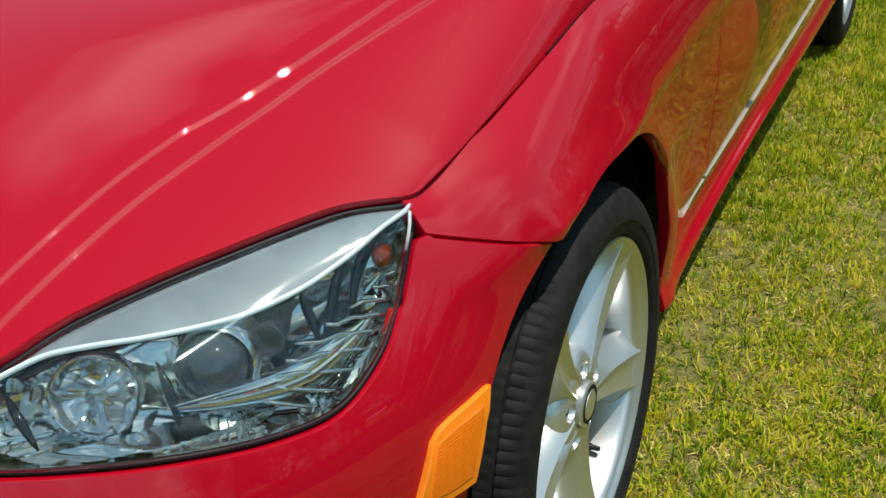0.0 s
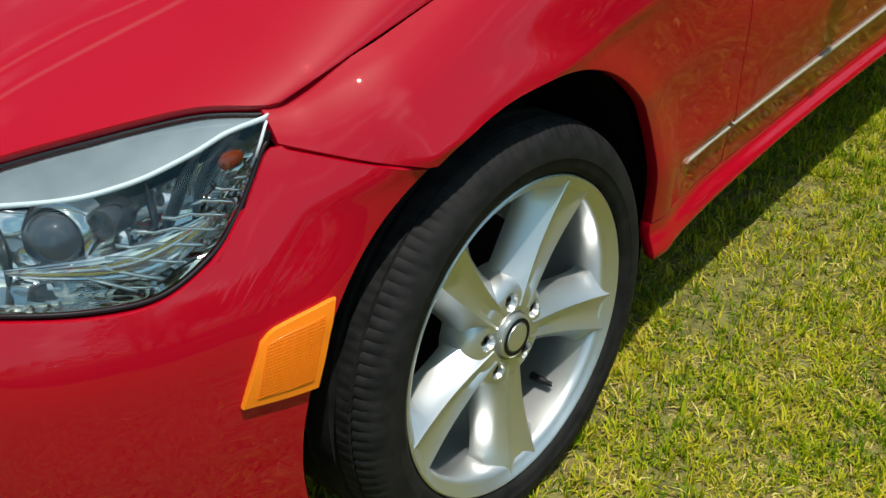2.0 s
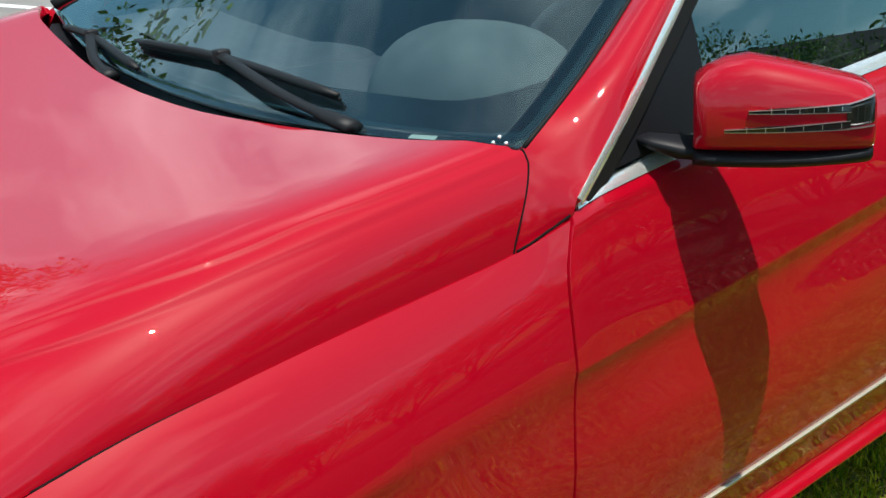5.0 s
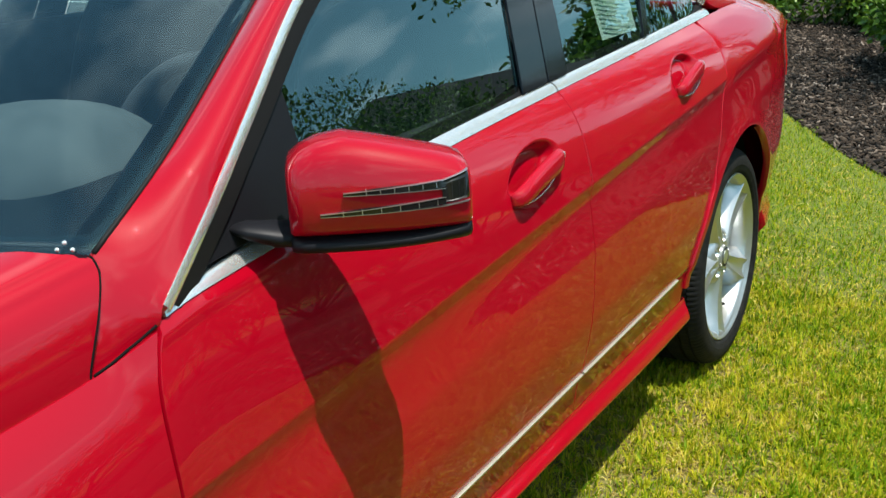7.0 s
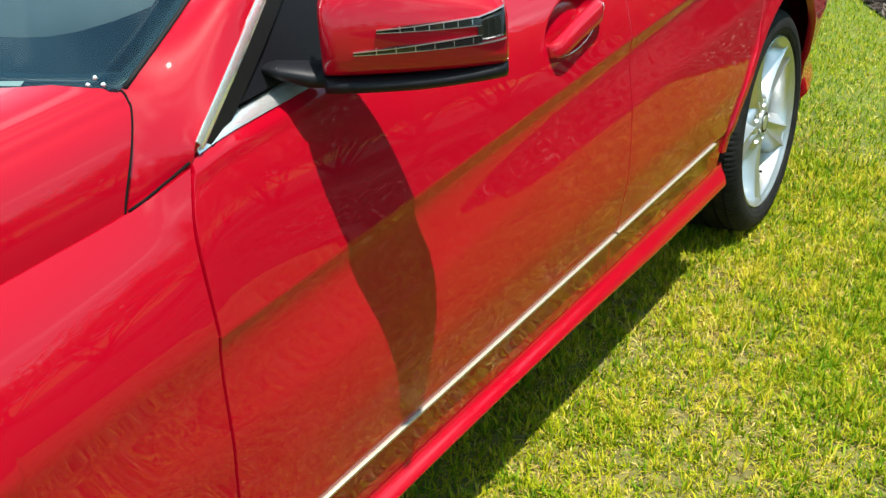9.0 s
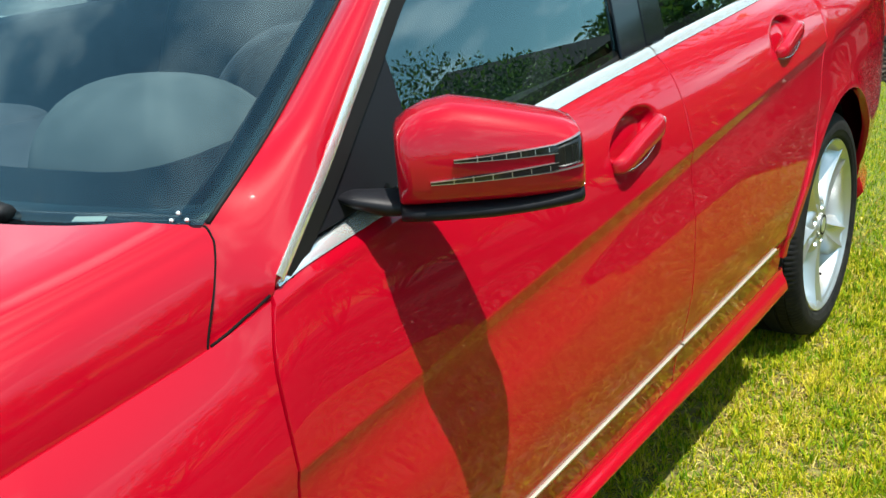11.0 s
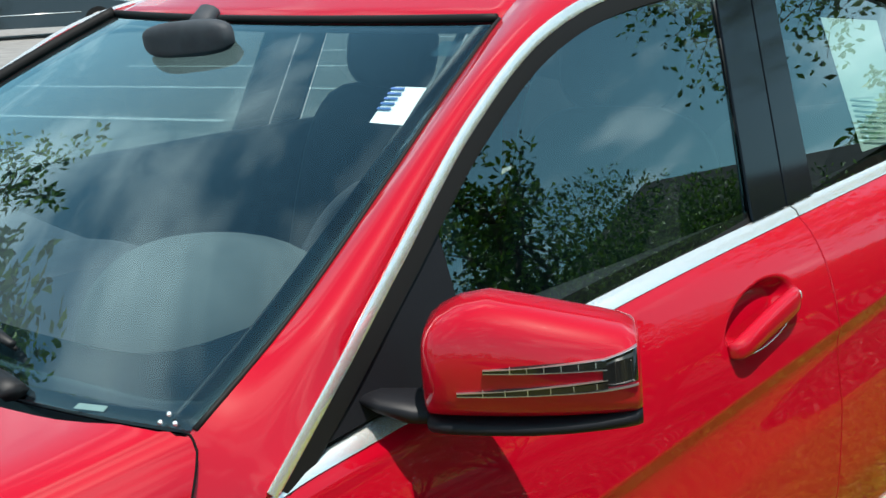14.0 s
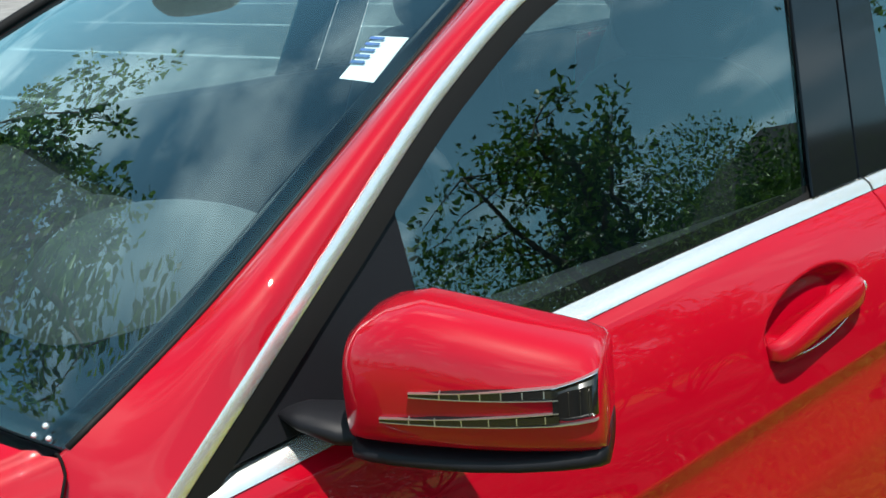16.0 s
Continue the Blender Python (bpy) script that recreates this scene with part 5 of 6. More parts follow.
    part("side_guide", bm, WHITE_BAR, h, "thin white edge strip")
    fwd = Vector((-0.80, -0.42 * s, 0.18)).normalized()

    def aimed(c, bm, name, mat, label, par, way=None):
        q = (way or fwd).to_track_quat("Z", "Y").to_matrix().to_4x4()
        bmesh.ops.transform(bm, matrix=Matrix.Translation(Vector(c) * 1) @ q, verts=bm.verts)
        return part(name, bm, mat, par, label, sharp=40)

    def turned(prof, n=36, flute=0.0):
        b = bmesh.new()
        grid(b, [[(r * math.cos(a), r * math.sin(a), z + flute * r * (noise.cell(Vector((k // 3, r * 120, 1))) - 0.5)) for k, a in ((k, 2 * math.pi * k / n) for k in range(n))] for r, z in prof], True)
        return b
    c1 = lens_pt(39, 0.50, 0.040) * (1, s, 1)
    p = aimed(c1, turned([(0.001, 0.029), (0.012, 0.028), (0.024, 0.021), (0.031, 0.010), (0.033, 0.0), (0.033, -0.03)]), "projector", PROJ, "round glass projector lens", h)
    aimed(c1, turned([(0.034, -0.04), (0.034, 0.002), (0.037, 0.005), (0.040, 0.002), (0.043, -0.01), (0.049, -0.03)]), "projector_ring", MIRRORY, "chrome ring", p)
    c2 = lens_pt(50, 0.53, 0.044) * (1, s, 1)
    aimed(c2, turned([(0.001, -0.014), (0.006, -0.014), (0.007, 0.004), (0.009, -0.015), (0.018, -0.013), (0.026, -0.008), (0.033, -0.002), (0.037, 0.005), (0.0385, 0.006), (0.040, 0.004), (0.0415, -0.012)], 36, 0.30), "high_beam_bowl", SATIN, "open round chrome high beam bowl", h, Vector((-0.74, -0.46 * s, 0.40)).normalized())
    c3 = lens_pt(33, 0.50, 0.030) * (1, s, 1)
    aimed(c3, turned([(0.001, 0.004), (0.012, 0.004), (0.013, 0.012), (0.016, 0.012), (0.0175, 0.008), (0.018, -0.03)]), "bulb_cap", PROJ, "dark round bulb cap", h)
    c4 = lens_pt(14, 0.36, 0.020) * (1, s, 1)
    aimed(c4, turned([(0.001, 0.010), (0.007, 0.008), (0.010, 0.0), (0.010, -0.02)]), "turn_bulb", AMBER_DARK, "amber turn signal bulb", h)
    # thin ribs across the lower outer corner
    for k in range(9):
        bm = bmesh.new()
        i0 = 12 + 3 * k
        tube(bm, [lens_pt(min(i0 + int(j * 1.2), 68), 0.08 + 0.045 * j, 0.020 + 0.004 * (j % 2)) * (1, s, 1) for j in range(8 - abs(k - 4))], 0.0022, 5)
        part("reflector_rib", bm, MIRRORY, h)
    # backing and dark gasket round the lens
    bm = bmesh.new()
    ring = [lens_pt(i, 0.0) for i in range(70)] + [lens_pt(i, 1.0) for i in range(69, -1, -1)]
    tube(bm, [np.array(q) * (1, s, 1) + np.array([0.004, 0.003 * s, -0.003]) for q in ring + ring[:1]], 0.0032, 6)
    part("lamp_gasket", bm, BLACK, h, "black rubber gasket")
    bm = bmesh.new()
    grid(bm, [[lens_pt(i, v, 0.16) * (1, s, 1) for i in range(0, 70, 3)] for v in np.linspace(-0.1, 1.02, 5)])
    part("lamp_housing", bm, DARK, h, "dark lamp housing")


BROW = speckle(material("satin_silver", (0.25, 0.28, 0.3), 0.55, 0.0, 0.15, 0.1), (0.19, 0.24, 0.26), (0.29, 0.35, 0.37), 14)
BROW.node_tree.nodes["Principled BSDF"].inputs["Alpha"].default_value = 0.68
WHITE_BAR = material("white_light_guide", (0.62, 0.72, 0.76), 0.25, 0, 0.6)
PROJ = material("projector_glass", (0.03, 0.035, 0.045), 0.04, 0, 1.0)
for s in (1, -1):
    headlight(s)


def station(x, z):
    lo, hi = -0.84, 0.3
    for _ in range(30):
        m = (lo + hi) / 2
        lo, hi = (m, hi) if side(m, z)[0] < x else (lo, m)
    return lo


LS = np.array([station(p[0], p[2]) for p in LO])
o = np.argsort(LS)


def bumper_top(x):
    if x > -0.312:
        return 0.7215 - (x + 0.309) / 0.151 * 0.062
    return float(np.interp(x, LS[o], LO[o, 2])) - 0.006 if x > LS.min() else 0.634


ub = np.r_[np.sin(np.linspace(0, 1.1, 20)) * 0.42 / math.sin(1.1), np.linspace(0.43, 0.62, 14), np.linspace(0.63, 0.78, 26), np.linspace(0.79, 1, 16)]
bump = sheet(lambda z: -0.839, lambda z: -math.sqrt(max(AR ** 2 - (z - RW) ** 2, 0.158 ** 2)), lambda x: 0.2, bumper_top, nv=40, us=ub, turns=30)
bumpers = both("front_bumper", bump, RED, "glossy red front bumper corner")


def marker(s, par):
    top = [(-0.402, 0.543), (-0.388, 0.552), (-0.366, 0.556), (-0.340, 0.5585), (-0.312, 0.561)]
    low = [(-0.436, 0.470), (-0.415, 0.467), (-0.394, 0.464), (-0.372, 0.461), (-0.352, 0.459)]
    T, B = spline(top, 20), spline(low, 20)
    rows = []
    for v in np.linspace(0, 1, 9):
        row = []
        for a, b in zip(B, T):
            x, z = a * (1 - v) + b * v
            p = side(x, z)
            _, n = plan_at(x)
            row.append((p - np.array([n[0], n[1], 0]) * (0.007 + 0.002 * math.sin(math.pi * v))) * (1, s, 1))
        rows.append(row)
    mk = part("side_marker", shell(rows, 0.012, 0.002), AMBER, par, "amber side marker with a smooth rim", sharp=40)
    inner = [[p + np.array([-0.0006, -0.0012 * s, 0]) for p in r[3:-2]] for r in np.array(rows)[1:-1]]
    part("prism_field", shell(inner, 0.003, 0.0005), AMBER_PRISM, mk, "fine prismatic amber reflector field", sharp=40)


for s, b in zip((1, -1), bumpers):
    marker(s, b)
bm = bmesh.new()
for k in range(4):
    z = 0.42 + 0.055 * k
    tube(bm, [(-0.838 + 0.10 * (y / 0.4) ** 2, y, z) for y in np.linspace(-0.40, 0.40, 15)], 0.012, 8)
part("grille", bm, BLACK, car, "dark grille slats")


# wipers
WIPER = material("wiper_black", (0.006, 0.006, 0.007), 0.55, spec=0.3)


def wiper(pivot, mid, tip0, tip1):
    up = np.array([-0.004, 0, 0.009])
    bm = bmesh.new()
    P = [np.array(p) for p in (tip0, mid, tip1)]
    line = spline([p + up for p in P], 14)
    tube(bm, line, [0.005] + [0.0095] * 12 + [0.005], 8, 0.7)
    w = part("wiper", bm, WIPER, car, "black wiper blade resting on the windscreen")
    bm = bmesh.new()
    arm = spline([np.array(pivot) + up * 0.4, np.array(pivot) * 0.6 + np.array(mid) * 0.4 + up * 1.1 + np.array([-0.015, 0, 0]), np.array(mid) + up * 1.6], 12)
    tube(bm, arm, [0.016, 0.016, 0.014] + [0.010] * 9, 8, 0.6)
    part("wiper_arm", bm, WIPER, w, "black wiper arm")
    bm = bmesh.new()
    box(bm, np.array(mid) + up * 1.2 - 0.012, np.array(mid) + up * 1.2 + 0.012, 0.004)
    part("wiper_joint", bm, WIPER, w)
    bm = bmesh.new()
    tube(bm, [p - up * 0.8 for p in line], 0.003, 6)
    part("wiper_rubber", bm, RUBBER, w, "rubber wiping lip")


wiper((0.550, -0.515, 1.008), (0.586, -0.108, 1.058), (0.571, 0.180, 1.067), (0.587, -0.433, 1.032))
wiper((0.490, 0.132, 1.024), (0.554, 0.348, 1.066), (0.562, 0.505, 1.075), (0.519, 0.078, 1.035))
bm = bmesh.new()
grid(bm, [[(0.42 + 0.17 * abs(s) ** 2.5 + u * 0.20, 0.74 * s, 0.984 - 0.015 * u) for s in np.linspace(-1, 1, 25)] for u in (0, 1)])
part("cowl_panel", bm, BLACK, car, "black plastic cowl under the wipers")

# labels on the glass
def patch(corners, mat, par, name, label, lift):
    bm = bmesh.new()
    a, b, c, d = (np.array(p) + np.array(lift) for p in corners)
    up = np.array(lift) / np.linalg.norm(lift) * 0.0006
    grid(bm, [[a, b], [d, c]])
    grid(bm, [[a + up, b + up], [d + up, c + up]])
    return part(name, bm, mat, par, label, smooth=False)


sc = [(1.070, -0.564, 1.279), (1.082, -0.613, 1.276), (1.014, -0.637, 1.238), (1.004, -0.586, 1.242)]
DN = (0.006, 0.0, -0.009)
st = patch(sc, PAPER, windshield, "window_label", "white paper label on the windscreen", DN)
A, B, C, D = (np.array(p) for p in sc)
for k in range(5):
    t0, t1 = 0.06 + 0.14 * k, 0.12 + 0.14 * k
    q = [A + (D - A) * t0, A + (D - A) * t0 + (B - A) * 0.42, A + (D - A) * t1 + (B - A) * 0.42, A + (D - A) * t1]
    patch(q, INK, st, "print_bar", "blue printed bar", (0.0045, 0, -0.0066))
part_c = [(1.174, -0.553, 1.329), (1.182, -0.588, 1.326), (1.146, -0.600, 1.310), (1.138, -0.565, 1.312)]
patch(part_c, glass_material("faint_sticker", (0.62, 0.70, 0.70), 0.03), windshield, "faint_label", "faint clear sticker", DN)
for p in ((0.599, -0.7365, 1.0115), (0.609, -0.737, 1.0165), (0.606, -0.752, 1.0115)):
    bm = bmesh.new()
    bmesh.ops.create_uvsphere(bm, u_segments=10, v_segments=6, radius=0.0028, matrix=Matrix.Translation(Vector(p) + Vector((-0.001, 0, 0.002))))
    part("water_drop", bm, CHROME, windshield, "small bright dot on the glass")
patch([(0.568, -0.598, 1.013), (0.574, -0.600, 1.017), (0.588, -0.636, 1.017), (0.582, -0.636, 1.013)], INK_GREY, windshield, "number_plate_strip", "small pale strip below the glass", (0.006, 0, -0.0085))
MN = [(2.058, -0.680, 1.285), (2.275, -0.690, 1.262), (2.282, -0.752, 1.029), (2.064, -0.757, 1.033)]
mono = patch(MN, PAPER_GREEN, rglass[0], "price_sheet", "pale green printed price sheet inside the rear window", (0, 0.022, -0.004))
A, B, C, D = (np.array(p) for p in MN)
for k in range(9):
    t0 = 0.60 + 0.04 * k
    w = 0.86 if k % 5 else 0.5
    q = [A + (D - A) * t0 + (B - A) * 0.07, A + (D - A) * t0 + (B - A) * w, A + (D - A) * (t0 + 0.014) + (B - A) * w, A + (D - A) * (t0 + 0.014) + (B - A) * 0.07]
    patch(q, INK_PALE, mono, "print_bar", "", (0, 0.0205, -0.0036))


# cabin
def blob(bm, c, r, p=2.6, n=24, m=14, rot=(0, 0, 0)):
    """A rounded block."""
    M = Matrix.Translation(c) @ Euler([radians(a) for a in rot]).to_matrix().to_4x4()
    rows = []
    for j in range(m + 1):
        b = -math.pi / 2 + math.pi * j / m
        cb, sb = max(math.cos(b), 1e-4) ** (2 / p), math.copysign(abs(math.sin(b)) ** (2 / p), b)
        row = []
        for i in range(n):
            a = 2 * math.pi * i / n
            ca, sa = math.cos(a), math.sin(a)
            row.append(M @ Vector((r[0] * cb * math.copysign(abs(ca) ** (2 / p), ca), r[1] * cb * math.copysign(abs(sa) ** (2 / p), sa), r[2] * sb)))
        rows.append(row)
    grid(bm, rows, True)


def seat(y, x, wide=0.25):
    bm = bmesh.new()
    blob(bm, (x - 0.28, y, 0.52), (0.27, wide, 0.10), 4, rot=(0, -8, 0))
    st = part("seat", bm, SEAT, car, "dark leather seat")
    bm = bmesh.new()
    blob(bm, (x + 0.06, y, 0.83), (0.085, wide * 0.95, 0.33), 3.4, rot=(0, 14, 0))
    part("backrest", bm, SEAT, st, "dark leather backrest")
    bm = bmesh.new()
    blob(bm, (x + 0.15, y, 1.235), (0.055, 0.135, 0.10), 3.0, rot=(0, 10, 0))
    part("headrest", bm, SEAT, st, "dark leather headrest")
    for dy in (-0.06, 0.06):
        bm = bmesh.new()
        tube(bm, [(x + 0.12, y + dy, 1.08), (x + 0.14, y + dy, 1.18)], 0.007, 8)
        part("headrest_post", bm, CHROME, st)


seat(-0.38, 1.66)
seat(0.38, 1.66)
seat(-0.36, 2.52, 0.3)
seat(0.36, 2.52, 0.3)
bm = bmesh.new()
blob(bm, (2.64, 0.0, 1.06), (0.09, 0.62, 0.16), 4.0)
blob(bm, (2.69, 0.0, 1.22), (0.05, 0.16, 0.09), 3.0)
part("rear_backrest", bm, SEAT, car, "dark leather rear backrest with a middle headrest")
bm = bmesh.new()
rows = []
for x, z in ((0.60, 0.975), (0.70, 0.99), (0.85, 0.995), (0.98, 0.985), (1.02, 0.95), (1.02, 0.60)):
    rows.append([(x - 0.03 * (y / 0.7) ** 2, y, z + (0.0 if z < 0.97 else 0.012 * math.exp(-((y) / 0.25) ** 2))) for y in np.linspace(-0.70, 0.70, 31)])
grid(bm, rows)
dash = part("dashboard", bm, CABIN, car, "grey padded dashboard")
bm = bmesh.new()
blob(bm, (0.838, -0.435, 0.955), (0.17, 0.165, 0.155), 2.4, 40, 20, rot=(0, 10, 12))
part("instrument_hood", bm, HOOD_SUNLIT, dash, "rounded instrument hood with sunlight put into its pale colour")
bm = bmesh.new()
blob(bm, (0.86, 0.14, 0.985), (0.16, 0.16, 0.035), 2.6, 30, 12)
part("screen_hood", bm, CABIN, dash, "raised display lid")
bm = bmesh.new()
c, ax = Vector((1.14, -0.385, 0.94)), Euler((0, radians(-65), 0)).to_matrix()
ring = [c + ax @ Vector((0.185 * math.cos(a), 0.185 * math.sin(a), 0)) for a in np.linspace(0, 2 * math.pi, 41)]
tube(bm, ring, 0.016, 10, caps=False)
sw = part("steering_wheel", bm, CABIN, car, "dark leather steering wheel")
bm = bmesh.new()
blob(bm, c + Vector((0.01, 0, 0)), (0.03, 0.09, 0.075), 2.6, rot=(0, 25, 0))
for a in (0, math.pi, -math.pi / 2):
    tube(bm, [c, c + ax @ Vector((0.18 * math.sin(a), 0.18 * math.cos(a), 0))] if abs(a) < 4 else [], 0.014, 8)
part("steering_hub", bm, CABIN, sw, "dark steering wheel hub")
bm = bmesh.new()
blob(bm, (1.10, -0.02, 1.352), (0.020, 0.105, 0.030), 3.2, rot=(0, -8, 12))
tube(bm, [(1.11, -0.02, 1.36), (1.15, -0.02, 1.395)], 0.03, 10, 0.5)
part("inside_mirror", bm, CABIN, car, "black inside rear-view mirror")
for s in (1, -1):
    bm = bmesh.new()
    box(bm, (0.95, s * 0.72 - 0.03, 0.40), (2.55, s * 0.72 + 0.03, 0.985 if s < 0 else 1.02), 0.02)
    part("door_card", bm, CABIN, car, "dark inner door panel", sharp=40)
bm = bmesh.new()
box(bm, (0.6, -0.70, 0.34), (2.9, 0.70, 0.40))
box(bm, (2.68, -0.66, 0.86), (3.05, 0.66, 0.93), 0.02)
part("cabin_floor", bm, CABIN, car, "dark cabin floor and parcel shelf", smooth=False)
bm = bmesh.new()
grid(bm, [[(x, y * 0.54, 1.375 + 0.03 * (1 - y * y)) for y in np.linspace(-1, 1, 9)] for x in np.linspace(1.35, 2.4, 8)])
part("headliner", bm, LIGHTGREY, car, "pale roof lining")


# ---- planting ----
def leaf_cloud(centres, radii, n, size, rng):
    """Leaves as small folded blades, thickest in the outer shell of a few overlapping clumps."""
    k = rng.integers(0, len(centres), n)
    d = rng.normal(size=(n, 3))
    d /= np.linalg.norm(d, axis=1, keepdims=True)
    r = rng.uniform(0.35, 1.08, n) ** 0.6
    p = np.array(centres)[k] + d * r[:, None] * np.array(radii)[k]
    a = rng.normal(size=(n, 3)) * 0.8 + d
    a /= np.linalg.norm(a, axis=1, keepdims=True)
    b = np.cross(a, rng.normal(size=(n, 3)))
    b /= np.linalg.norm(b, axis=1, keepdims=True)
    c = np.cross(a, b)
    L = (size * rng.uniform(0.6, 1.3, n))[:, None]
    W = L * 0.26
    V = np.stack([p, p + a * L * 0.5 + b * W + c * W * 0.4, p + a * L, p + a * L * 0.5 - b * W + c * W * 0.4], 1).reshape(-1, 3)
    i = np.arange(n)[:, None] * 4
    F = np.concatenate([i + [0, 1, 2], i + [0, 2, 3]])
    return V, F


def leaf_part(name, V, F, parent, label):
    ob = scatter(name, V, F, LEAVES, label, "leaves")
    del ob["kind"], ob["category"]
    ob.parent = parent
    return ob


def limb(bm, a, b, r0, r1, rng, steps=7, wob=0.06):
    a, b = np.array(a, float), np.array(b, float)
    P = [a + (b - a) * t + rng.normal(0, wob, 3) * np.linalg.norm(b - a) * math.sin(math.pi * t) * 0.6 for t in np.linspace(0, 1, steps)]
    tube(bm, P, list(np.linspace(r0, r1, steps)), 8)
    return P


def small_tree(base, height, spread, first, n, size, rng, label):
    """A slender tree: forked stems, twigs, and leaves gathered along the twigs."""
    t = empty("tree", Matrix(), label=label, category="tree")
    bm = bmesh.new()
    base = np.array(base, float)
    centres, radii = [], []
    for k in range(7):
        a = k * 2.4 + rng.uniform(-0.3, 0.3)
        top = base + np.array([math.cos(a) * spread * rng.uniform(0.2, 0.8), math.sin(a) * spread * rng.uniform(0.2, 0.8), height * rng.uniform(0.7, 1.0)])
        P = limb(bm, base + np.array([0, 0, first * (k > 0)]), top, 0.03 * height / 2, 0.006, rng, 9)
        for q in P[3:]:
            for _ in range(3):
                tip = q + rng.normal(0, 1, 3) * np.array([0.30, 0.30, 0.22]) * spread
                limb(bm, q, tip, 0.006, 0.002, rng, 4)
                for u in (0.5, 0.8, 1.05):
                    centres.append(q + (tip - q) * u)
                    radii.append(np.full(3, spread * 0.11))
    part("trunk", bm, BARK, t, "grey-brown forked stems and twigs")
    V, F = leaf_cloud(centres, radii, n, size, rng)
    leaf_part("crown", V, F, t, "loose crown of small dark green leaves")
    return t


def bush(c, r, n, size, rng, label="dense rounded green shrub in the mulch bed"):
    t = empty("bush", Matrix(), label=label, category="bush", group="shrubs in the bed")
    centres, radii = [], []
    bm = bmesh.new()
    for k in range(12):
        d = rng.normal(size=3)
        d[2] = abs(d[2]) - 0.45
        d /= np.linalg.norm(d)
        q = np.array(c) + d * np.array(r) * (0.6, 0.6, 0.5)
        centres.append(q)
        radii.append(np.array(r) * rng.uniform(0.35, 0.6))
        limb(bm, (c[0], c[1], 0.0), q, 0.018, 0.004, rng, 5)
    part("stems", bm, BARK, t, "brown stems")
    V, F = leaf_cloud(centres, radii, n, size, rng)
    V[:, 2] = np.maximum(V[:, 2], 0.03)
    leaf_part("foliage", V, F, t, "small green leaves")
    return t


rng = np.random.default_rng(11)
small_tree((4.45, -3.72, 0.0), 2.9, 0.78, 0.9, 6000, 0.055, rng, "slender young tree with small dark leaves")
small_tree((7.3, -2.0, 0.0), 4.4, 1.5, 2.2, 7000, 0.07, rng, "young shade tree in the mulch bed")
small_tree((24.9, -9.4, 0.0), 4.8, 1.6, 1.0, 5000, 0.22, rng, "rounded tree on the far lawn")
small_tree((-0.05, 6.6, 0.0), 5.3, 1.3, 2.4, 9000, 0.10, rng, "street tree beside the car park")
for c, r in (((7.65, -1.0, 0.36), (0.6, 0.55, 0.42)), ((9.55, 0.75, 0.38), (0.75, 0.8, 0.55)), ((10.8, 1.6, 0.5), (0.9, 0.8, 0.6)), ((9.5, -0.35, 0.36), (0.62, 0.62, 0.5)), ((8.6, -1.5, 0.42), (0.75, 0.7, 0.55)), ((10.9, -0.5, 0.6), (0.9, 1.0, 0.7))):
    bush(c, r, 9000, 0.065, rng, "leafy bright green shrub in the mulch bed")
for k in range(-14, 8):
    a = radians(38 + 5.5 * k)
    d = 6.2 + 0.8 * (k % 3) + (1.2 if k < 0 else 0.0)
    top = (2.7, 2.65, 2.75, 2.8, 2.4, 1.8, 1.75, 1.8)[k] if k >= 0 else 2.5 + 0.35 * (k % 4)
    bush((1.2 + d * math.sin(a), -0.75 - d * math.cos(a), top * 0.48), (1.05, 1.05, top * 0.45), 14000 if k >= 0 else 6000, 0.042 if k >= 0 else 0.06, rng, "tall leafy shrub at the back of the bed")


def far_belt():
    """Woods all round, far behind everything."""
    cen, rad = [], []
    for k in range(90):
        a = 2 * math.pi * k / 90 + rng.uniform(-0.03, 0.03)
        d = rng.uniform(75, 105)
        h = rng.uniform(2.5, 5.5)
        cen.append((d * math.cos(a), d * math.sin(a), h * 0.5))
        rad.append((4.5, 4.5, h))
    V, F = leaf_cloud(cen, rad, 26000, 1.1, rng)
    V[:, 2] = np.maximum(V[:, 2], 0.0)
    scatter("far_trees", V, F, LEAVES, "distant dark green tree belt", "trees")


far_belt()


def house():
    h = empty("house", Matrix.Translation((34.45, -16.9, 0)) @ Matrix.Rotation(radians(-11), 4, "Z"), label="low brown house with a dark pitched roof", category="house")
    bm = bmesh.new()
    box(bm, (-12.6, -5, 0), (5.7, 5, 3.3))
    part("wall", bm, BRICKY, h, "brown brick wall", smooth=False)
    bm = bmesh.new()
    ridge = [(-9.3, 0, 5.9), (6.4, 0, 5.9)]
    e = [(-13.4, -5.8, 3.2), (6.4, -5.8, 3.2), (6.4, 5.8, 3.2), (-13.4, 5.8, 3.2)]
    v = [bm.verts.new(p) for p in e + ridge]
    for f in ((0, 1, 5, 4), (2, 3, 4, 5), (3, 0, 4), (1, 2, 5), (0, 3, 2, 1)):
        bm.faces.new([v[i] for i in f])
    part("roof", bm, ROOFING, h, "dark shingle roof", smooth=False)
    for x in (-2.2, 1.6):
        bm = bmesh.new()
        box(bm, (x - 0.6, 4.98, 1.2), (x + 0.6, 5.06, 2.6), 0.03)
        w = part("window", bm, LINE, h, "white-framed window", smooth=False)
        bm = bmesh.new()
        box(bm, (x - 0.5, 5.0, 1.3), (x + 0.5, 5.075, 2.5))
        part("pane", bm, SMOKE, w, "dark pane", smooth=False)


house()


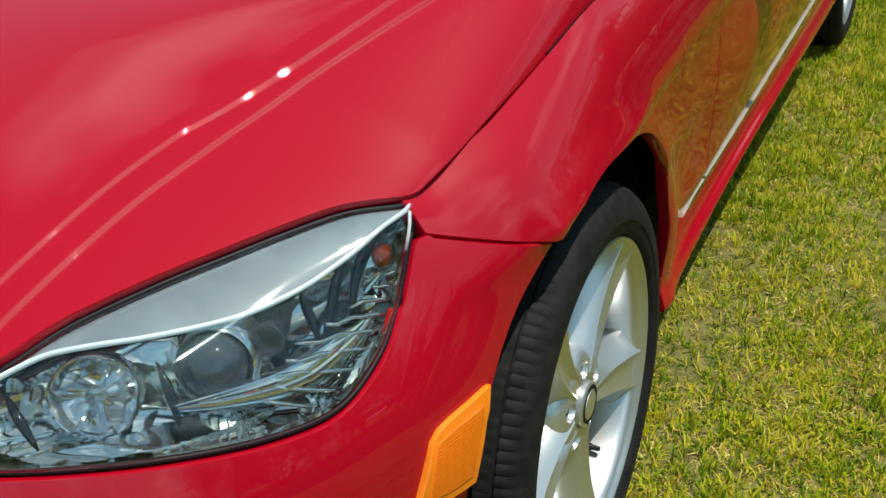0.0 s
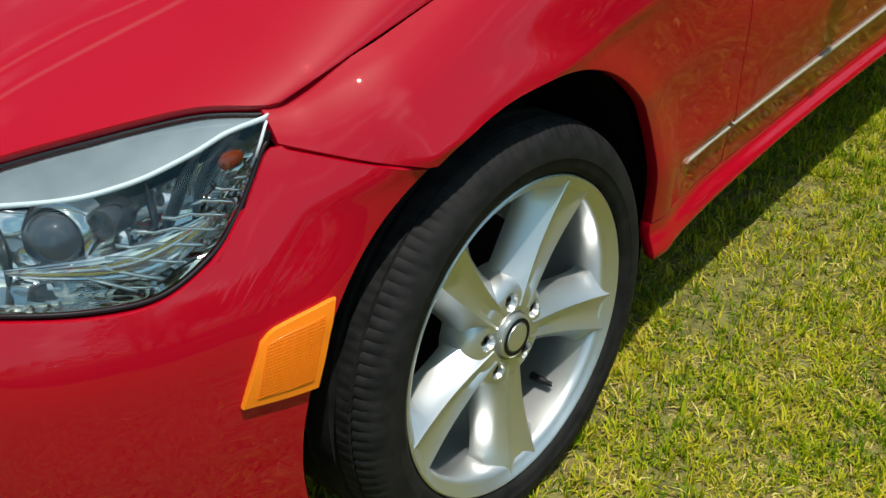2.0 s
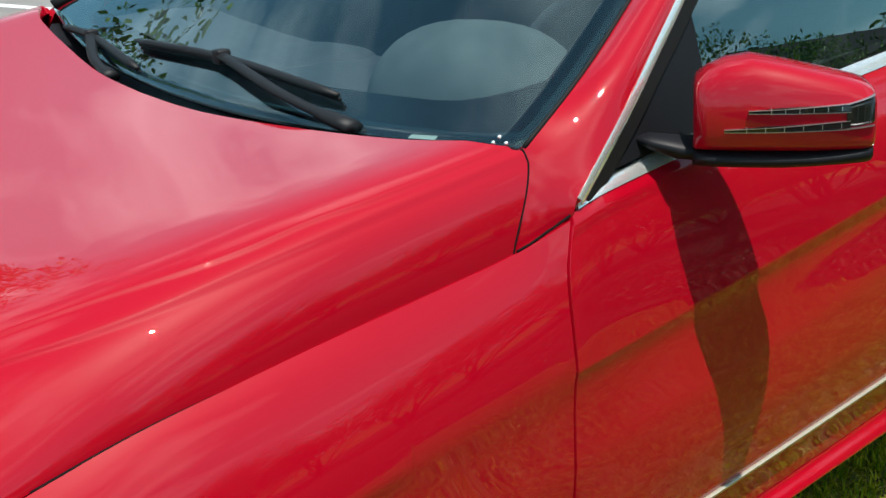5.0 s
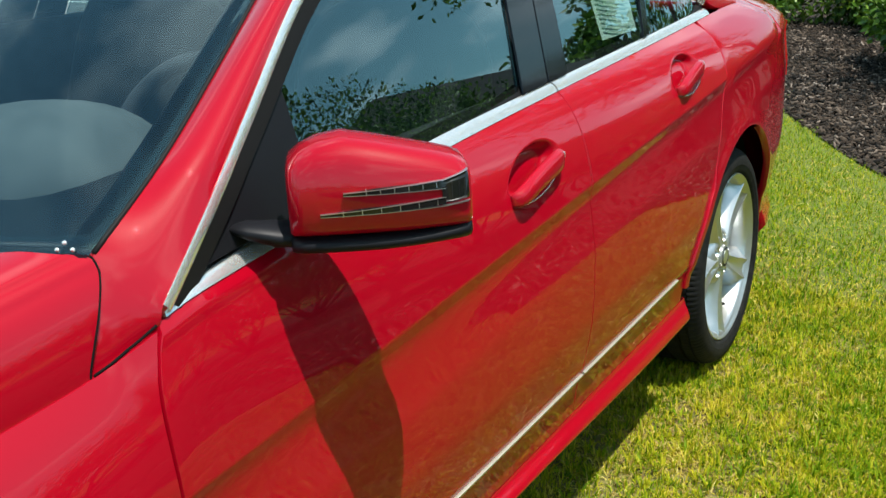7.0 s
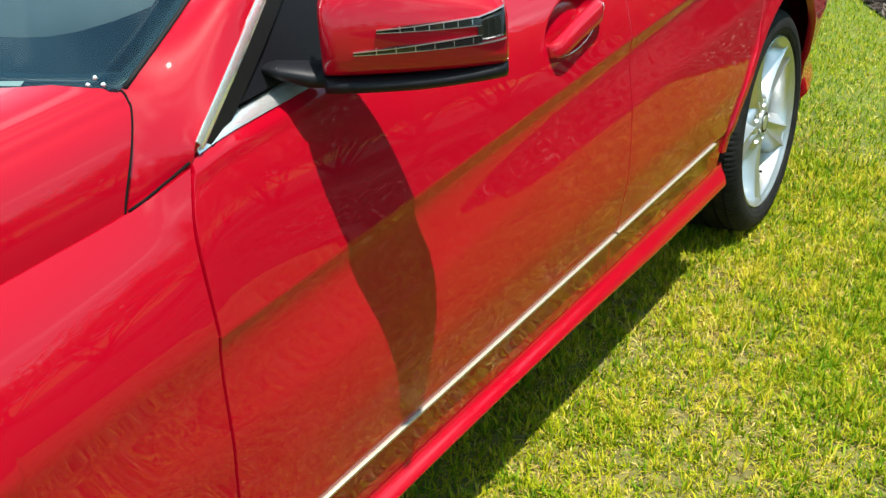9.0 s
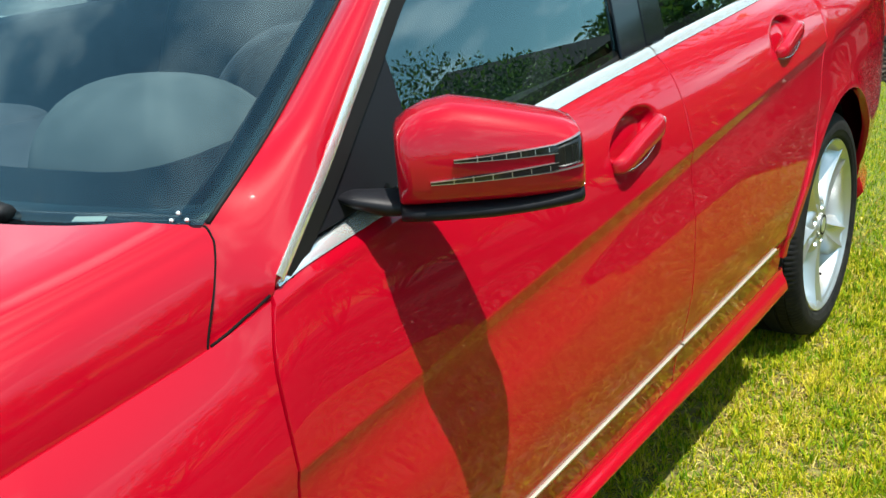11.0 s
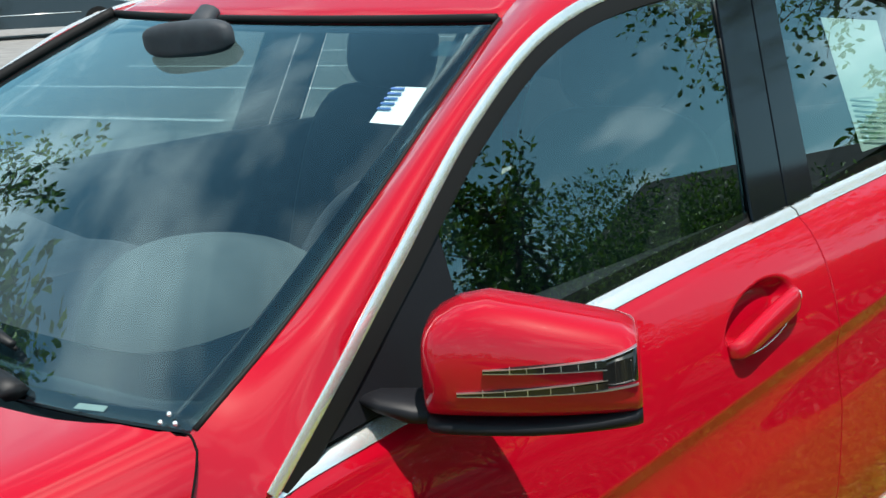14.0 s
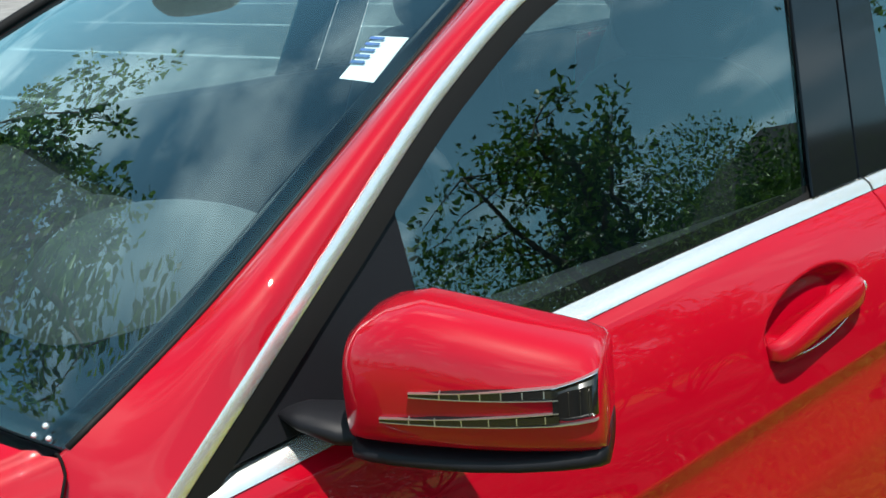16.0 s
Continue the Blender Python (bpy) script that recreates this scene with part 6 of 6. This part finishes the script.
def black_sedan():
    """A dark car across the car park."""
    c = empty("parked_car", Matrix.Translation((10.6, 23.2, -0.035)) @ Matrix.Rotation(radians(156), 4, "Z"), label="black sedan parked across the car park", category="car")
    prof = [(-2.2, 0.45), (-2.15, 0.70), (-1.3, 0.86), (-0.75, 0.93), (0.0, 1.36), (0.9, 1.38), (1.6, 1.05), (2.2, 0.98), (2.3, 0.6), (2.25, 0.3), (-2.1, 0.25)]
    C = spline(prof + prof[:1], 80)
    bm = bmesh.new()
    rows = []
    for y, k in ((-0.9, 0.0), (-0.88, 0.5), (-0.6, 1), (0.6, 1), (0.88, 0.5), (0.9, 0.0)):
        rows.append([(x, y if z < 0.95 else y * (1 - (z - 0.95) * 0.55), 0.3 + (z - 0.3) * (0.97 + 0.03 * k)) for x, z in C])
    vs = grid(bm, rows, True)
    bm.faces.new(vs[0])
    bm.faces.new(vs[-1])
    part("body", bm, NAVY, c, "glossy black body", sharp=40)
    for y in (-0.895, 0.895):
        bm = bmesh.new()
        grid(bm, [[(x, y * (1 - (z - 0.95) * 0.55) * 1.005, z) for x, z in ((-0.55, 0.98), (0.3, 0.98), (1.3, 1.0))], [(x, y * (1 - (z - 0.95) * 0.55) * 1.005, z) for x, z in ((0.05, 1.3), (0.5, 1.31), (0.95, 1.28))]])
        part("side_window", bm, SMOKE, c, "dark side windows", smooth=False)
        bm = bmesh.new()
        tube(bm, [(x, y * 1.003, 0.55) for x in (-1.0, 0, 1.0)], 0.012, 6)
        part("trim_strip", bm, CHROME, c, "bright side strip")
        for x in (-1.38, 1.4):
            bm = bmesh.new()
            bmesh.ops.create_cone(bm, cap_ends=True, segments=28, radius1=0.32, radius2=0.32, depth=0.2, matrix=Matrix.Translation((x, y * 0.93, 0.33)) @ Matrix.Rotation(math.pi / 2, 4, "X"))
            w = part("wheel", bm, TYRE, c, "black tyre", sharp=40)
            bm = bmesh.new()
            bmesh.ops.create_cone(bm, cap_ends=True, segments=24, radius1=0.21, radius2=0.19, depth=0.03, matrix=Matrix.Translation((x, y * 1.045, 0.33)) @ Matrix.Rotation(math.pi / 2 * (1 if y < 0 else -1), 4, "X"))
            part("rim", bm, ALLOY, w, "silver rim", sharp=40)


black_sedan()
